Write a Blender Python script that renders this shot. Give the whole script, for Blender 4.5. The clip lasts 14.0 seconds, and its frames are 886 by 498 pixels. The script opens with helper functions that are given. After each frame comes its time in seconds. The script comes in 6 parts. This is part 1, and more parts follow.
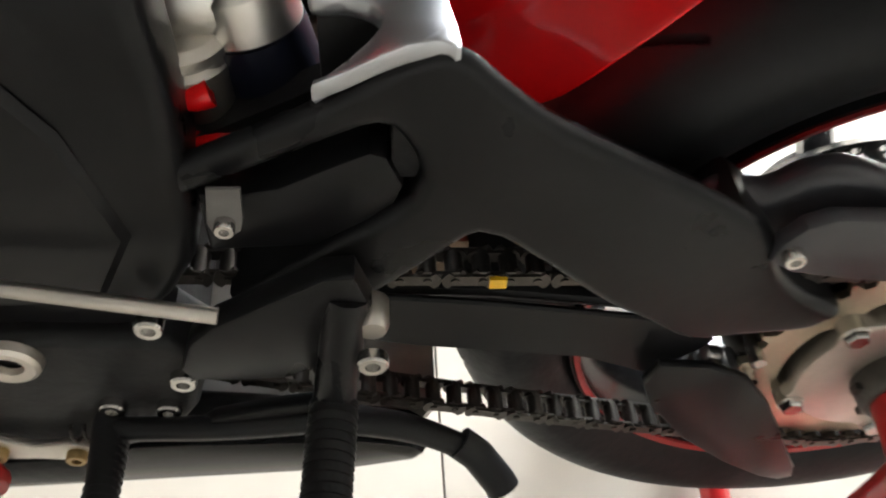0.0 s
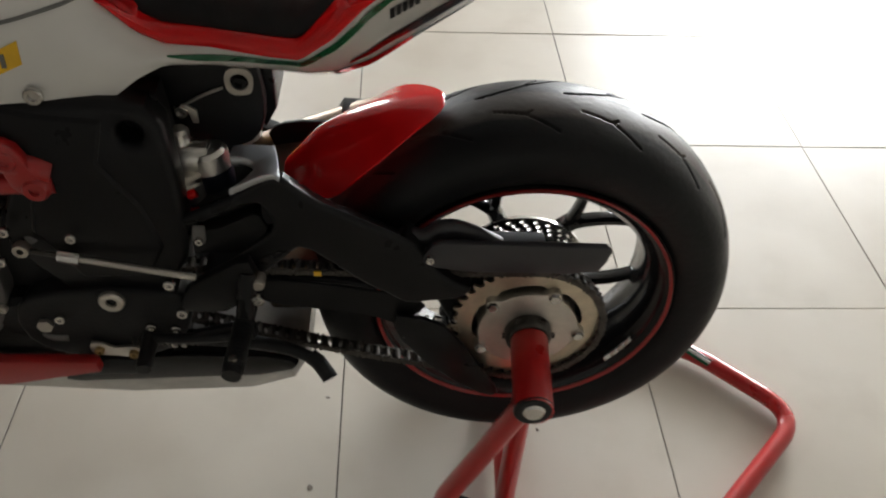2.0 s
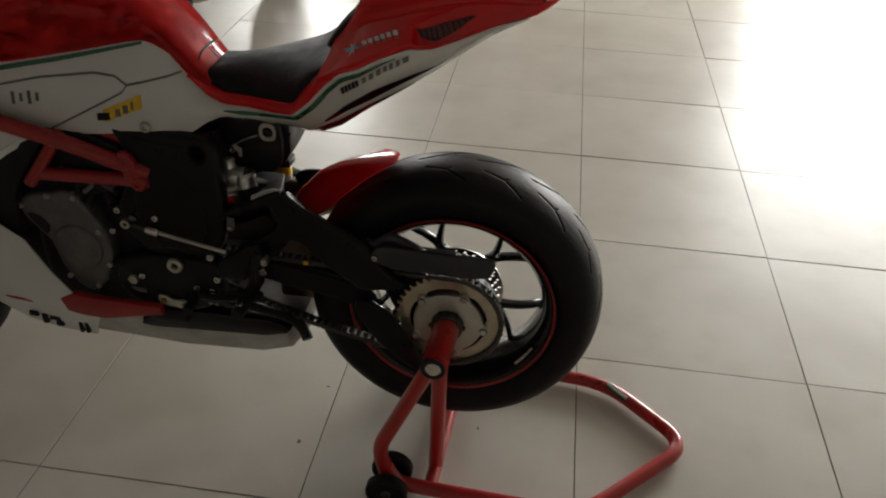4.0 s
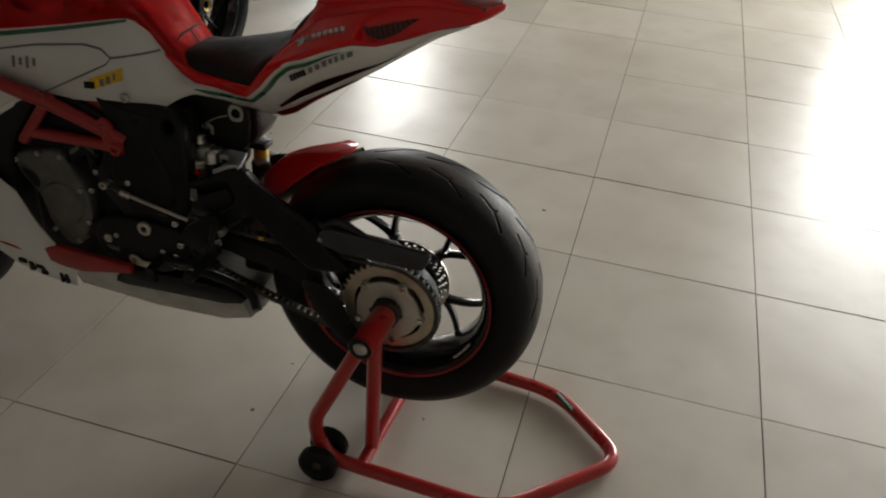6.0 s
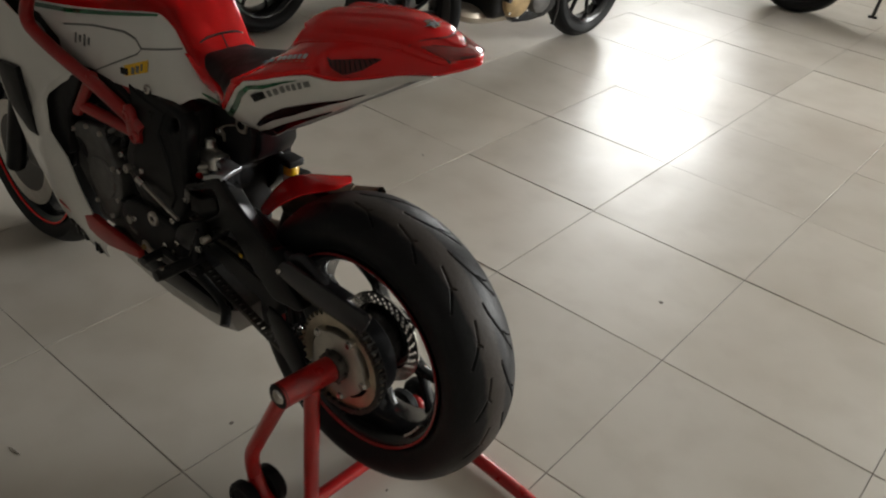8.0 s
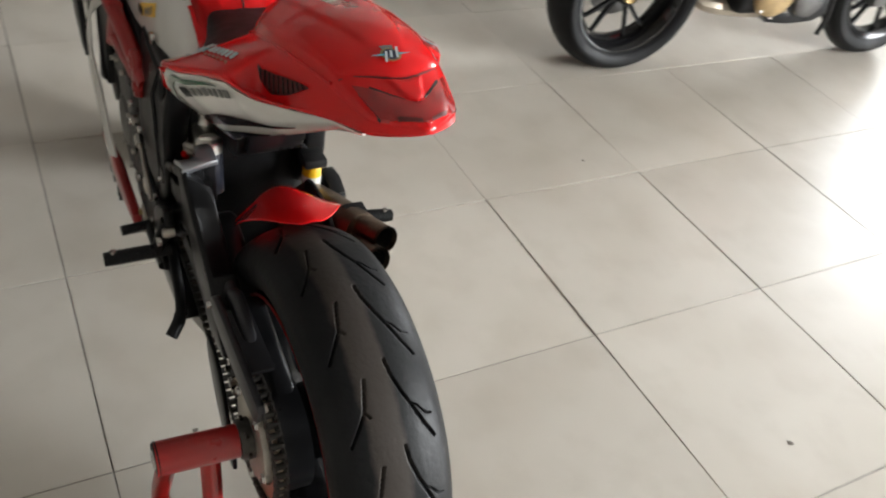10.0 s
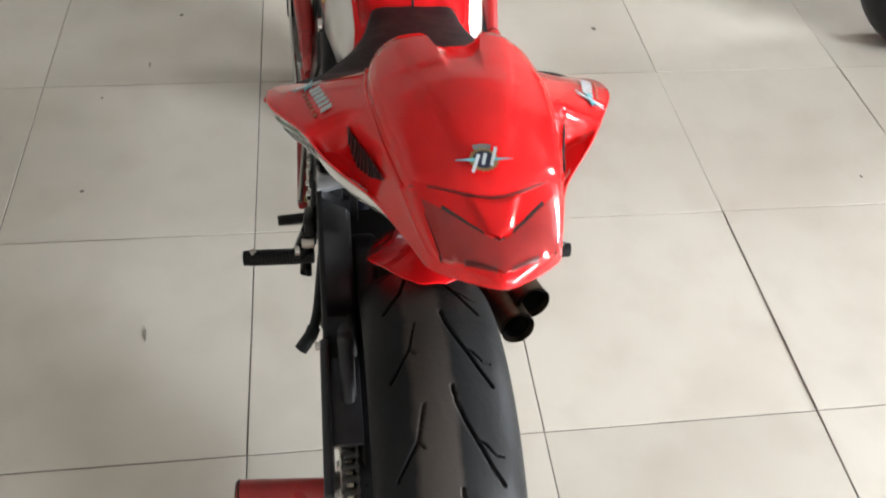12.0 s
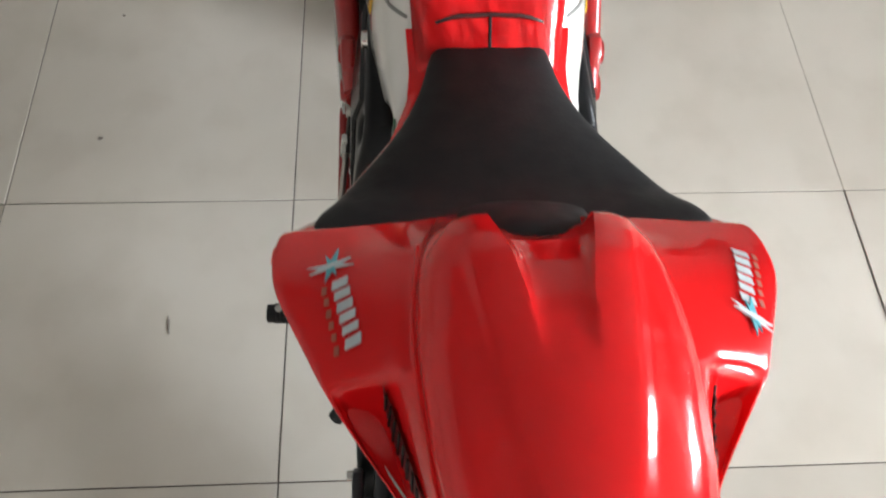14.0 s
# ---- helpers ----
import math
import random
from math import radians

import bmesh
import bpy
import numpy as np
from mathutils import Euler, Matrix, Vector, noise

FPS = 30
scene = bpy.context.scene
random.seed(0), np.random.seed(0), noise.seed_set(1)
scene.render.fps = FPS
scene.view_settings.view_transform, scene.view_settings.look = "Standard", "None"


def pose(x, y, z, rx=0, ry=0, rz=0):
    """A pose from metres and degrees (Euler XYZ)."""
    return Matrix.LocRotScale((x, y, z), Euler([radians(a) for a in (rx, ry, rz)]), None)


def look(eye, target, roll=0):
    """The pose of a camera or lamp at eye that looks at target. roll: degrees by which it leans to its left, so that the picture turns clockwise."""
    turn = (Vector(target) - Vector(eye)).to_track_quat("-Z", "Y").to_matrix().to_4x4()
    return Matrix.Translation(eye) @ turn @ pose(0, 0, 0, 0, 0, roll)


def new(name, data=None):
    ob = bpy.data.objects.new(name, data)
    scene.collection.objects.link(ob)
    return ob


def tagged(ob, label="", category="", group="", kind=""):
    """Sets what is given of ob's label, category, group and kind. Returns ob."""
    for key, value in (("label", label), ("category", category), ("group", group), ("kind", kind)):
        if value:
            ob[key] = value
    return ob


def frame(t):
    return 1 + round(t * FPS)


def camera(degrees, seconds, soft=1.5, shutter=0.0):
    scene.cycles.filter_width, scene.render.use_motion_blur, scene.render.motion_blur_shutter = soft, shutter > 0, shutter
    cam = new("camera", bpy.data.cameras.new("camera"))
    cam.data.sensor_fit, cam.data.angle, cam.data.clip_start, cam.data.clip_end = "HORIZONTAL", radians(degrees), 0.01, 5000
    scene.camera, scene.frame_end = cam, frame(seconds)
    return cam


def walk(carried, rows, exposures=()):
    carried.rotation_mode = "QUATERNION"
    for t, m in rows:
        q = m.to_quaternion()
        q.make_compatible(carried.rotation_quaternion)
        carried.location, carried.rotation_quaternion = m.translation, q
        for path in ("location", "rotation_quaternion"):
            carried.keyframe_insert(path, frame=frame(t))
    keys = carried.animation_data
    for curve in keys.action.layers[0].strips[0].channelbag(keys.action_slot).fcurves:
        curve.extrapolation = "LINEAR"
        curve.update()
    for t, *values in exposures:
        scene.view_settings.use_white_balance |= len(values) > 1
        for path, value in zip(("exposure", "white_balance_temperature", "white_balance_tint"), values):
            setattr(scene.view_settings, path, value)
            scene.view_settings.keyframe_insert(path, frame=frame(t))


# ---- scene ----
cam = camera(55.4, 14.0, soft=2.0, shutter=0.4)
PATH = [
    (0, (-0.075, -0.103, 0.889), (0.09, 1.167, -0.647), 4.9),
    (0.5, (-0.063, -0.219, 1.003), (0.099, 1.099, -0.493), 5.5),
    (1, (-0.058, -0.392, 1.141), (0.118, 1.04, -0.244), 3.5),
    (1.5, (-0.018, -0.517, 1.222), (0.162, 0.957, -0.117), 3.5),
    (2, (0.1, -0.628, 1.306), (0.213, 0.839, -0.049), 3.2),
    (2.5, (0.211, -0.765, 1.346), (0.212, 0.708, -0.007), 2.7),
    (3, (0.223, -0.936, 1.419), (0.195, 0.629, 0.173), 1.6),
    (3.2, (0.276, -0.989, 1.448), (0.17, 0.613, 0.255), 1.7),
    (5.3, (0.597, -1.329, 1.514), (0.31, 0.337, 0.446), 2.0),
    (5.5, (0.641, -1.328, 1.52), (0.291, 0.332, 0.461), 1.2),
    (6, (0.743, -1.22, 1.508), (0.349, 0.417, 0.43), 4.8),
    (6.5, (0.84, -1.086, 1.518), (0.401, 0.516, 0.406), 4.5),
    (7, (1.058, -0.974, 1.521), (0.368, 0.518, 0.382), 4.5),
    (7.5, (1.192, -0.881, 1.517), (0.272, 0.525, 0.432), 4.9),
    (8, (1.202, -0.741, 1.521), (0.204, 0.615, 0.442), 6.8),
    (8.2, (1.18, -0.666, 1.524), (0.179, 0.672, 0.425), 8.3),
    (10.3, (1.091, 0.017, 1.512), (-0.256, 0.7, 0.201), 10.6),
    (10.4, (1.093, 0.048, 1.52), (-0.273, 0.666, 0.196), 10.3),
    (10.5, (1.076, 0.086, 1.519), (-0.298, 0.669, 0.188), 10.7),
    (11, (1.051, 0.186, 1.53), (-0.373, 0.561, 0.177), 7.6),
    (11.5, (0.976, 0.205, 1.539), (-0.392, 0.496, 0.11), 5.3),
    (12, (0.838, 0.196, 1.528), (-0.478, 0.445, 0.043), 5.1),
    (12.5, (0.718, 0.264, 1.511), (-0.537, 0.532, -0.024), 4.0),
    (13, (0.633, 0.302, 1.511), (-0.608, 0.464, -0.049), 4.4),
    (13.5, (0.537, 0.28, 1.498), (-0.56, 0.366, -0.172), 4.3),
    (13.7, (0.473, 0.232, 1.486), (-0.576, 0.355, -0.212), 5.8),
    (14, (0.406, 0.224, 1.505), (-0.6, 0.325, -0.221), 3.8),
]
walk(cam, [(t, look(eye, target, roll)) for t, eye, target, roll in PATH],
     exposures=[(0.0, 2.54, 6500, 10), (0.5, 2.56, 6500, 10), (1.0, 2.66, 6500, 10), (1.5, 1.84, 6500, 10), (2.0, 0.97, 6700, 10), (2.5, 0.61, 6900, 10), (3.0, 0.22, 7000, 10),
                (5.5, -0.08, 7100, 10), (7.0, 0.09, 6950, 10), (8.2, 0.17, 6900, 10), (10.4, 1.34, 6500, 10), (11.0, 1.50, 6450, 10), (11.5, 1.72, 6400, 10), (12.0, 1.80, 6380, 10), (12.5, 1.86, 6350, 10), (13.1, 1.77, 6300, 10), (13.5, 1.69, 6300, 10), (14.0, 1.71, 6300, 10)])

# ---- world, daylight and windows ----
ROOM = (-7.2, 7.8, -5.4, 7.5, 3.4)          # x0, x1, y0, y1, height
WINDOWS = [(-3.0, -1.62, 1.40, 2.98), (2.45, 6.6, 0.85, 3.0)]   # openings of the north wall: x0, x1, z0, z1
world = bpy.data.worlds.new("sky")
scene.world = world
world.use_nodes = True
wt = world.node_tree
sky = wt.nodes.new("ShaderNodeTexSky")
sky.sky_type, sky.sun_disc = "NISHITA", False
sky.sun_elevation, sky.sun_rotation = radians(48), radians(150)
wt.nodes["Background"].inputs[1].default_value = 0.12
wt.links.new(sky.outputs[0], wt.nodes["Background"].inputs[0])


def lamp(name, kind, m, energy, colour, **more):
    data = bpy.data.lights.new(name, kind)
    data.energy, data.color = energy, colour
    if kind == "AREA":
        data.shape = "RECTANGLE"
        data.size, data.size_y = more["size"]
    else:
        data.angle = more["angle"]
    ob = new(name, data)
    ob.matrix_world = m
    return tagged(ob, kind="structure")


lamp("sun", "SUN", look((3, -6, 8), (0, 0, 0)), 2.5, (1.0, 0.95, 0.88), angle=radians(0.5))
for x0, x1, z0, z1 in WINDOWS:
    lamp("window_daylight", "AREA", look(((x0 + x1) / 2, ROOM[3] + 0.12, (z0 + z1) / 2), ((x0 + x1) / 2, 0, (z0 + z1) / 2)),
         (78 if x0 < 0 else 77) * (x1 - x0) * (z1 - z0), (0.93, 0.97, 1.0), size=(x1 - x0, z1 - z0))

# ---- materials ----
def mat(name, colour, rough=0.5, metal=0.0, var=0.12, scale=30.0, bump=0.0, coat=0.0, grime=0.0, spec=0.5, rvar=0.12, objvar=0.0, place=False):
    """A surface with fine grain, broad uneven tone, uneven gloss and small relief."""
    m = bpy.data.materials.new(name)
    m.use_nodes = True
    t = m.node_tree
    b = t.nodes["Principled BSDF"]
    b.inputs["Metallic"].default_value = metal
    b.inputs["Specular IOR Level"].default_value = spec
    b.inputs["Coat Weight"].default_value = coat
    b.inputs["Coat Roughness"].default_value = 0.04
    where = t.nodes.new("ShaderNodeNewGeometry").outputs["Position"] if place else t.nodes.new("ShaderNodeTexCoord").outputs["Object"]

    def noise_at(s, detail):
        n = t.nodes.new("ShaderNodeTexNoise")
        n.inputs["Scale"].default_value, n.inputs["Detail"].default_value = s, detail
        t.links.new(where, n.inputs["Vector"])
        return n.outputs["Fac"]

    def mix(a, bb, fac, kind="MIX"):
        x = t.nodes.new("ShaderNodeMix")
        x.data_type, x.blend_type = "RGBA", kind
        for sock, val in ((x.inputs[6], a), (x.inputs[7], bb)):
            if isinstance(val, tuple):
                sock.default_value = (*val, 1)
            else:
                t.links.new(val, sock)
        if isinstance(fac, float):
            x.inputs[0].default_value = fac
        else:
            t.links.new(fac, x.inputs[0])
        return x.outputs[2]

    def ramp(fac, lo, hi):
        r = t.nodes.new("ShaderNodeMapRange")
        t.links.new(fac, r.inputs[0])
        r.inputs[1].default_value, r.inputs[2].default_value = 0.3, 0.7
        r.inputs[3].default_value, r.inputs[4].default_value = lo, hi
        return r.outputs[0]

    fine, broad = noise_at(scale * (25 if place else 6), 4.0), noise_at(scale, 3.0)
    dark = tuple(c * (1 - var) for c in colour)
    light = tuple(min(1.0, c * (1 + var)) for c in colour)
    out = mix(dark, light, ramp(broad, 0.0, 1.0))
    out = mix(out, tuple(c * 0.8 for c in colour), ramp(fine, 0.0, 0.45 * min(1.0, var * 4)))
    if grime:
        out = mix(out, (0.16, 0.13, 0.10), ramp(noise_at(scale * 0.45, 3.0), 0.0, grime))
    if objvar:
        info = t.nodes.new("ShaderNodeObjectInfo")
        r = t.nodes.new("ShaderNodeMapRange")
        t.links.new(info.outputs["Random"], r.inputs[0])
        r.inputs[3].default_value, r.inputs[4].default_value = -objvar, objvar
        hsv = t.nodes.new("ShaderNodeHueSaturation")
        add = t.nodes.new("ShaderNodeMath")
        add.inputs[1].default_value = 1.0
        t.links.new(r.outputs[0], add.inputs[0])
        t.links.new(add.outputs[0], hsv.inputs["Value"])
        t.links.new(out, hsv.inputs["Color"])
        out = hsv.outputs[0]
    t.links.new(out, b.inputs["Base Color"])
    t.links.new(ramp(noise_at(scale * (18 if place else 0.7), 5.0), max(0.02, rough * (1 - rvar)), min(1.0, rough * (1 + rvar))), b.inputs["Roughness"])
    if bump:
        bp = t.nodes.new("ShaderNodeBump")
        bp.inputs["Strength"].default_value, bp.inputs["Distance"].default_value = bump, 0.002
        t.links.new(broad if place else fine, bp.inputs["Height"])
        t.links.new(bp.outputs[0], b.inputs["Normal"])
    return m


def tile_glaze():
    """Polished cream porcelain: cloudy tone, brownish stains, smeared polish and a slightly wavy face."""
    m = bpy.data.materials.new("porcelain_tile")
    m.use_nodes = True
    t = m.node_tree
    b = t.nodes["Principled BSDF"]
    b.inputs["Specular IOR Level"].default_value = 0.42
    b.inputs["Coat Weight"].default_value, b.inputs["Coat Roughness"].default_value = 0.12, 0.52
    where = t.nodes.new("ShaderNodeNewGeometry").outputs["Position"]
    own = t.nodes.new("ShaderNodeObjectInfo").outputs["Random"]

    def cloud(scale, detail, stretch=(1, 1, 1), warp=0.0):
        mp = t.nodes.new("ShaderNodeMapping")
        mp.inputs["Scale"].default_value = stretch
        t.links.new(where, mp.inputs["Vector"])
        n = t.nodes.new("ShaderNodeTexNoise")
        n.inputs["Scale"].default_value, n.inputs["Detail"].default_value, n.inputs["Distortion"].default_value = scale, detail, warp
        t.links.new(mp.outputs[0], n.inputs["Vector"])
        return n.outputs["Fac"]

    def span(fac, a, c, lo, hi):
        r = t.nodes.new("ShaderNodeMapRange")
        t.links.new(fac, r.inputs[0])
        for k, v in enumerate((a, c, lo, hi)):
            r.inputs[k + 1].default_value = v
        return r.outputs[0]

    def mix(a, c, fac):
        x = t.nodes.new("ShaderNodeMix")
        x.data_type = "RGBA"
        for sock, val in ((x.inputs[6], a), (x.inputs[7], c)):
            if isinstance(val, tuple):
                sock.default_value = (*val, 1)
            else:
                t.links.new(val, sock)
        t.links.new(fac, x.inputs[0])
        return x.outputs[2]

    def both(a, c, kind):
        x = t.nodes.new("ShaderNodeMath")
        x.operation = kind
        for sock, val in zip(x.inputs, (a, c)):
            if isinstance(val, float):
                sock.default_value = val
            else:
                t.links.new(val, sock)
        return x.outputs[0]

    tone = mix((0.585, 0.54, 0.468), (0.635, 0.59, 0.52), span(cloud(2.2, 3.0), 0.30, 0.70, 0, 1))
    tone = mix(tone, (0.40, 0.345, 0.27), span(cloud(1.7, 2.5), 0.45, 0.78, 0.0, 0.55))
    tone = mix(tone, (0.46, 0.41, 0.34), span(cloud(7.0, 4.0), 0.48, 0.82, 0.0, 0.42))
    shade = t.nodes.new("ShaderNodeHueSaturation")
    t.links.new(span(own, 0, 1, 0.95, 1.05), shade.inputs["Value"])
    t.links.new(tone, shade.inputs["Color"])
    t.links.new(shade.outputs[0], b.inputs["Base Color"])
    polish = both(span(cloud(4.2, 4.0, (1, 0.5, 1), 0.5), 0.36, 0.66, 0.288, 0.37), span(cloud(24.0, 3.0, (0.5, 1, 1), 0.3), 0.35, 0.7, 0.0, 0.03), "ADD")
    t.links.new(both(polish, span(own, 0, 1, 0.0, 0.04), "ADD"), b.inputs["Roughness"])
    wave = t.nodes.new("ShaderNodeBump")
    wave.inputs["Strength"].default_value, wave.inputs["Distance"].default_value = 0.25, 0.004
    t.links.new(cloud(5.0, 2.0, warp=0.4), wave.inputs["Height"])
    t.links.new(wave.outputs[0], b.inputs["Normal"])
    return m


TILE = tile_glaze()
GROUT = mat("grout", (0.17, 0.15, 0.13), 0.9, var=0.3, scale=8)
DIRT = mat("dry_dirt", (0.20, 0.17, 0.14), 0.8, var=0.3, scale=60)
PLASTER = mat("plaster", (0.38, 0.36, 0.33), 0.85, var=0.06, scale=3, bump=0.1)
CEIL = mat("ceiling_paint", (0.34, 0.33, 0.315), 0.9, var=0.04, scale=3)
FRAME_ALU = mat("window_frame_paint", (0.25, 0.25, 0.26), 0.4)
RED = mat("red_lacquer", (0.72, 0.007, 0.009), 0.16, var=0.05, scale=9, coat=0.45, spec=0.2)
REDF = mat("red_frame_paint", (0.34, 0.010, 0.010), 0.34, var=0.1, scale=14, coat=0.4)
REDS = mat("red_stand_paint", (0.46, 0.014, 0.014), 0.3, var=0.12, scale=18, coat=0.5, bump=0.05)
WHITE = mat("white_lacquer", (0.72, 0.71, 0.67), 0.22, var=0.03, scale=7, coat=0.9)
GREEN = mat("green_stripe", (0.005, 0.11, 0.04), 0.25, coat=0.8)
YELLOW = mat("yellow_sticker", (0.85, 0.50, 0.01), 0.35, coat=0.5)
GREYLINE = mat("grey_line", (0.16, 0.16, 0.15), 0.4)
BLACK = mat("black_moulded_plastic", (0.011, 0.011, 0.0117), 0.42, var=0.25, scale=25, bump=0.25, spec=0.22)
SATIN = mat("black_satin_paint", (0.0085, 0.0085, 0.0092), 0.30, var=0.18, scale=20, bump=0.04, spec=0.20)
# pale metal in place of black paint: the window's reflection is in the colour
DECKSHEEN = mat("painted_deck_sheen", (0.48, 0.50, 0.53), 0.30, 0.85, var=0.06, scale=24, bump=0.03)
GUARD = mat("grey_black_plastic", (0.030, 0.030, 0.034), 0.38, var=0.12, scale=20)
GLOSS = mat("black_gloss", (0.009, 0.009, 0.0098), 0.20, var=0.2, coat=0.15, spec=0.3)
RUBBER = mat("tyre_rubber", (0.0085, 0.0088, 0.0095), 0.50, var=0.22, scale=18, bump=0.3, rvar=0.18, spec=0.2)
TREAD = mat("dusty_tyre_rubber", (0.0085, 0.0088, 0.0095), 0.48, var=0.22, scale=18, bump=0.3, rvar=0.18, spec=0.22)


def dust_band(m, centre, half, colour):
    """Dry dust on the middle of the tread, with an uneven edge."""
    t = m.node_tree
    b = t.nodes["Principled BSDF"]
    old = b.inputs["Base Color"].links[0].from_socket
    co = t.nodes.new("ShaderNodeTexCoord")
    sep = t.nodes.new("ShaderNodeSeparateXYZ")
    t.links.new(co.outputs["Object"], sep.inputs[0])
    n = t.nodes.new("ShaderNodeTexNoise")
    n.inputs["Scale"].default_value, n.inputs["Detail"].default_value = 30.0, 4.0
    t.links.new(co.outputs["Object"], n.inputs["Vector"])
    wob = t.nodes.new("ShaderNodeMath")
    wob.operation = "MULTIPLY_ADD"
    wob.inputs[1].default_value, wob.inputs[2].default_value = 0.016, -0.008 - centre
    t.links.new(n.outputs["Fac"], wob.inputs[0])
    add = t.nodes.new("ShaderNodeMath")
    t.links.new(sep.outputs["Y"], add.inputs[0])
    t.links.new(wob.outputs[0], add.inputs[1])
    ab = t.nodes.new("ShaderNodeMath")
    ab.operation = "ABSOLUTE"
    t.links.new(add.outputs[0], ab.inputs[0])
    r = t.nodes.new("ShaderNodeMapRange")
    r.inputs[1].default_value, r.inputs[2].default_value = half, half + 0.008
    r.inputs[3].default_value, r.inputs[4].default_value = 0.8, 0.0
    t.links.new(ab.outputs[0], r.inputs[0])
    x = t.nodes.new("ShaderNodeMix")
    x.data_type = "RGBA"
    t.links.new(r.outputs[0], x.inputs[0])
    t.links.new(old, x.inputs[6])
    x.inputs[7].default_value = (*colour, 1)
    t.links.new(x.outputs[2], b.inputs["Base Color"])


dust_band(TREAD, -0.014, 0.020, (0.060, 0.050, 0.043))
VINYL = mat("seat_vinyl", (0.011, 0.0115, 0.0122), 0.6, var=0.15, scale=60, bump=0.15, spec=0.26)
STEEL = mat("bright_steel", (0.62, 0.60, 0.57), 0.24, 1.0, var=0.15, scale=40)
ALU = mat("raw_aluminium", (0.55, 0.52, 0.47), 0.42, 1.0, var=0.12, scale=30, bump=0.1)
CASTALU = mat("cast_alloy_cover", (0.15, 0.145, 0.14), 0.5, 0.6, var=0.2, scale=30, bump=0.25)
GOLDISH = mat("anodised_sprocket", (0.60, 0.53, 0.41), 0.36, 1.0, var=0.15, scale=35)
CHAIN = mat("oiled_chain_steel", (0.085, 0.078, 0.070), 0.40, 0.8, var=0.4, scale=60)
HEATED = mat("heated_steel", (0.20, 0.15, 0.11), 0.38, 1.0, var=0.35, scale=22)
SILENCER = mat("grey_silencer_metal", (0.42, 0.41, 0.39), 0.40, 0.8, var=0.25, scale=14)
LENS = mat("tail_lamp_lens", (0.33, 0.009, 0.009), 0.12, var=0.08, scale=60, coat=1.0)
# dark red; on the vent grilles it holds the shade over red paint
LENSDARK = mat("shade_dark_red", (0.10, 0.004, 0.004), 0.35)
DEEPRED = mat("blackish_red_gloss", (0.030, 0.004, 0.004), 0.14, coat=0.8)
BLUE = mat("light_blue_emblem", (0.10, 0.42, 0.50), 0.3)
NAVY = mat("navy_emblem", (0.010, 0.013, 0.045), 0.3)
POLISHED = mat("polished_alloy", (0.80, 0.78, 0.74), 0.32, 1.0, var=0.08, scale=30)
NAVYBLACK = mat("blue_black_anodised", (0.004, 0.005, 0.012), 0.3)
BRASS = mat("bronze_emblem", (0.33, 0.23, 0.10), 0.4, 0.7)
ORANGE = mat("gold_engine_paint", (0.46, 0.33, 0.17), 0.42, 0.5, var=0.3, scale=20)
CHAMPAGNE = mat("champagne_silencer", (0.50, 0.44, 0.36), 0.40, 0.6, var=0.2, scale=16)
DULLTAN = mat("dull_tan_print", (0.42, 0.10, 0.06), 0.5)
FADED = mat("pale_sticker", (0.55, 0.60, 0.62), 0.5)


# ---- mesh tools ----
def part(name, bm, material, parent=None, label="", smooth=35):
    """Links a bmesh as one mesh object under a thing or a part."""
    bmesh.ops.recalc_face_normals(bm, faces=bm.faces)
    me = bpy.data.meshes.new(name)
    bm.to_mesh(me)
    bm.free()
    me.materials.append(material)
    if smooth:
        me.shade_smooth()
        me.set_sharp_from_angle(angle=radians(smooth))
    ob = new(name, me)
    ob.parent = parent
    if label:
        tagged(ob, label)
    return ob


def thing(name, label, category, group="", kind="", at=(0, 0, 0)):
    ob = new(name)
    ob.location = at
    bpy.context.view_layer.update()
    return tagged(ob, label, category, group, kind)


def box(bm, x0, x1, y0, y1, z0, z1, bevel=0.0, seg=2):
    made = bmesh.ops.create_cube(bm, size=1.0, matrix=Matrix.LocRotScale(((x0 + x1) / 2, (y0 + y1) / 2, (z0 + z1) / 2), None, (x1 - x0, y1 - y0, z1 - z0)))
    if bevel:
        edges = {e for v in made["verts"] for e in v.link_edges}
        bmesh.ops.bevel(bm, geom=list(edges), offset=bevel, segments=seg, affect="EDGES", profile=0.5)
    return bm


def rounded(pts, r=0.03, k=6):
    """A polyline with its corners rounded off."""
    pts = [Vector(p) for p in pts]
    out = [pts[0]]
    for a, b, c in zip(pts, pts[1:], pts[2:]):
        u, w = (a - b), (c - b)
        d = min(r, u.length * 0.48, w.length * 0.48)
        p, q = b + u.normalized() * d, b + w.normalized() * d
        for i in range(k + 1):
            s = i / k
            out.append(p * (1 - s) ** 2 + b * 2 * s * (1 - s) + q * s * s)
    return out + [pts[-1]]


def loft(bm, rings, closed=True, caps=True):
    rows = [[bm.verts.new(p) for p in ring] for ring in rings]
    n = len(rows[0])
    for a, b in zip(rows, rows[1:]):
        for i in range(n if closed else n - 1):
            j = (i + 1) % n
            bm.faces.new((a[i], a[j], b[j], b[i]))
    if caps and closed:
        bm.faces.new(rows[0][::-1])
        bm.faces.new(rows[-1])
    return bm


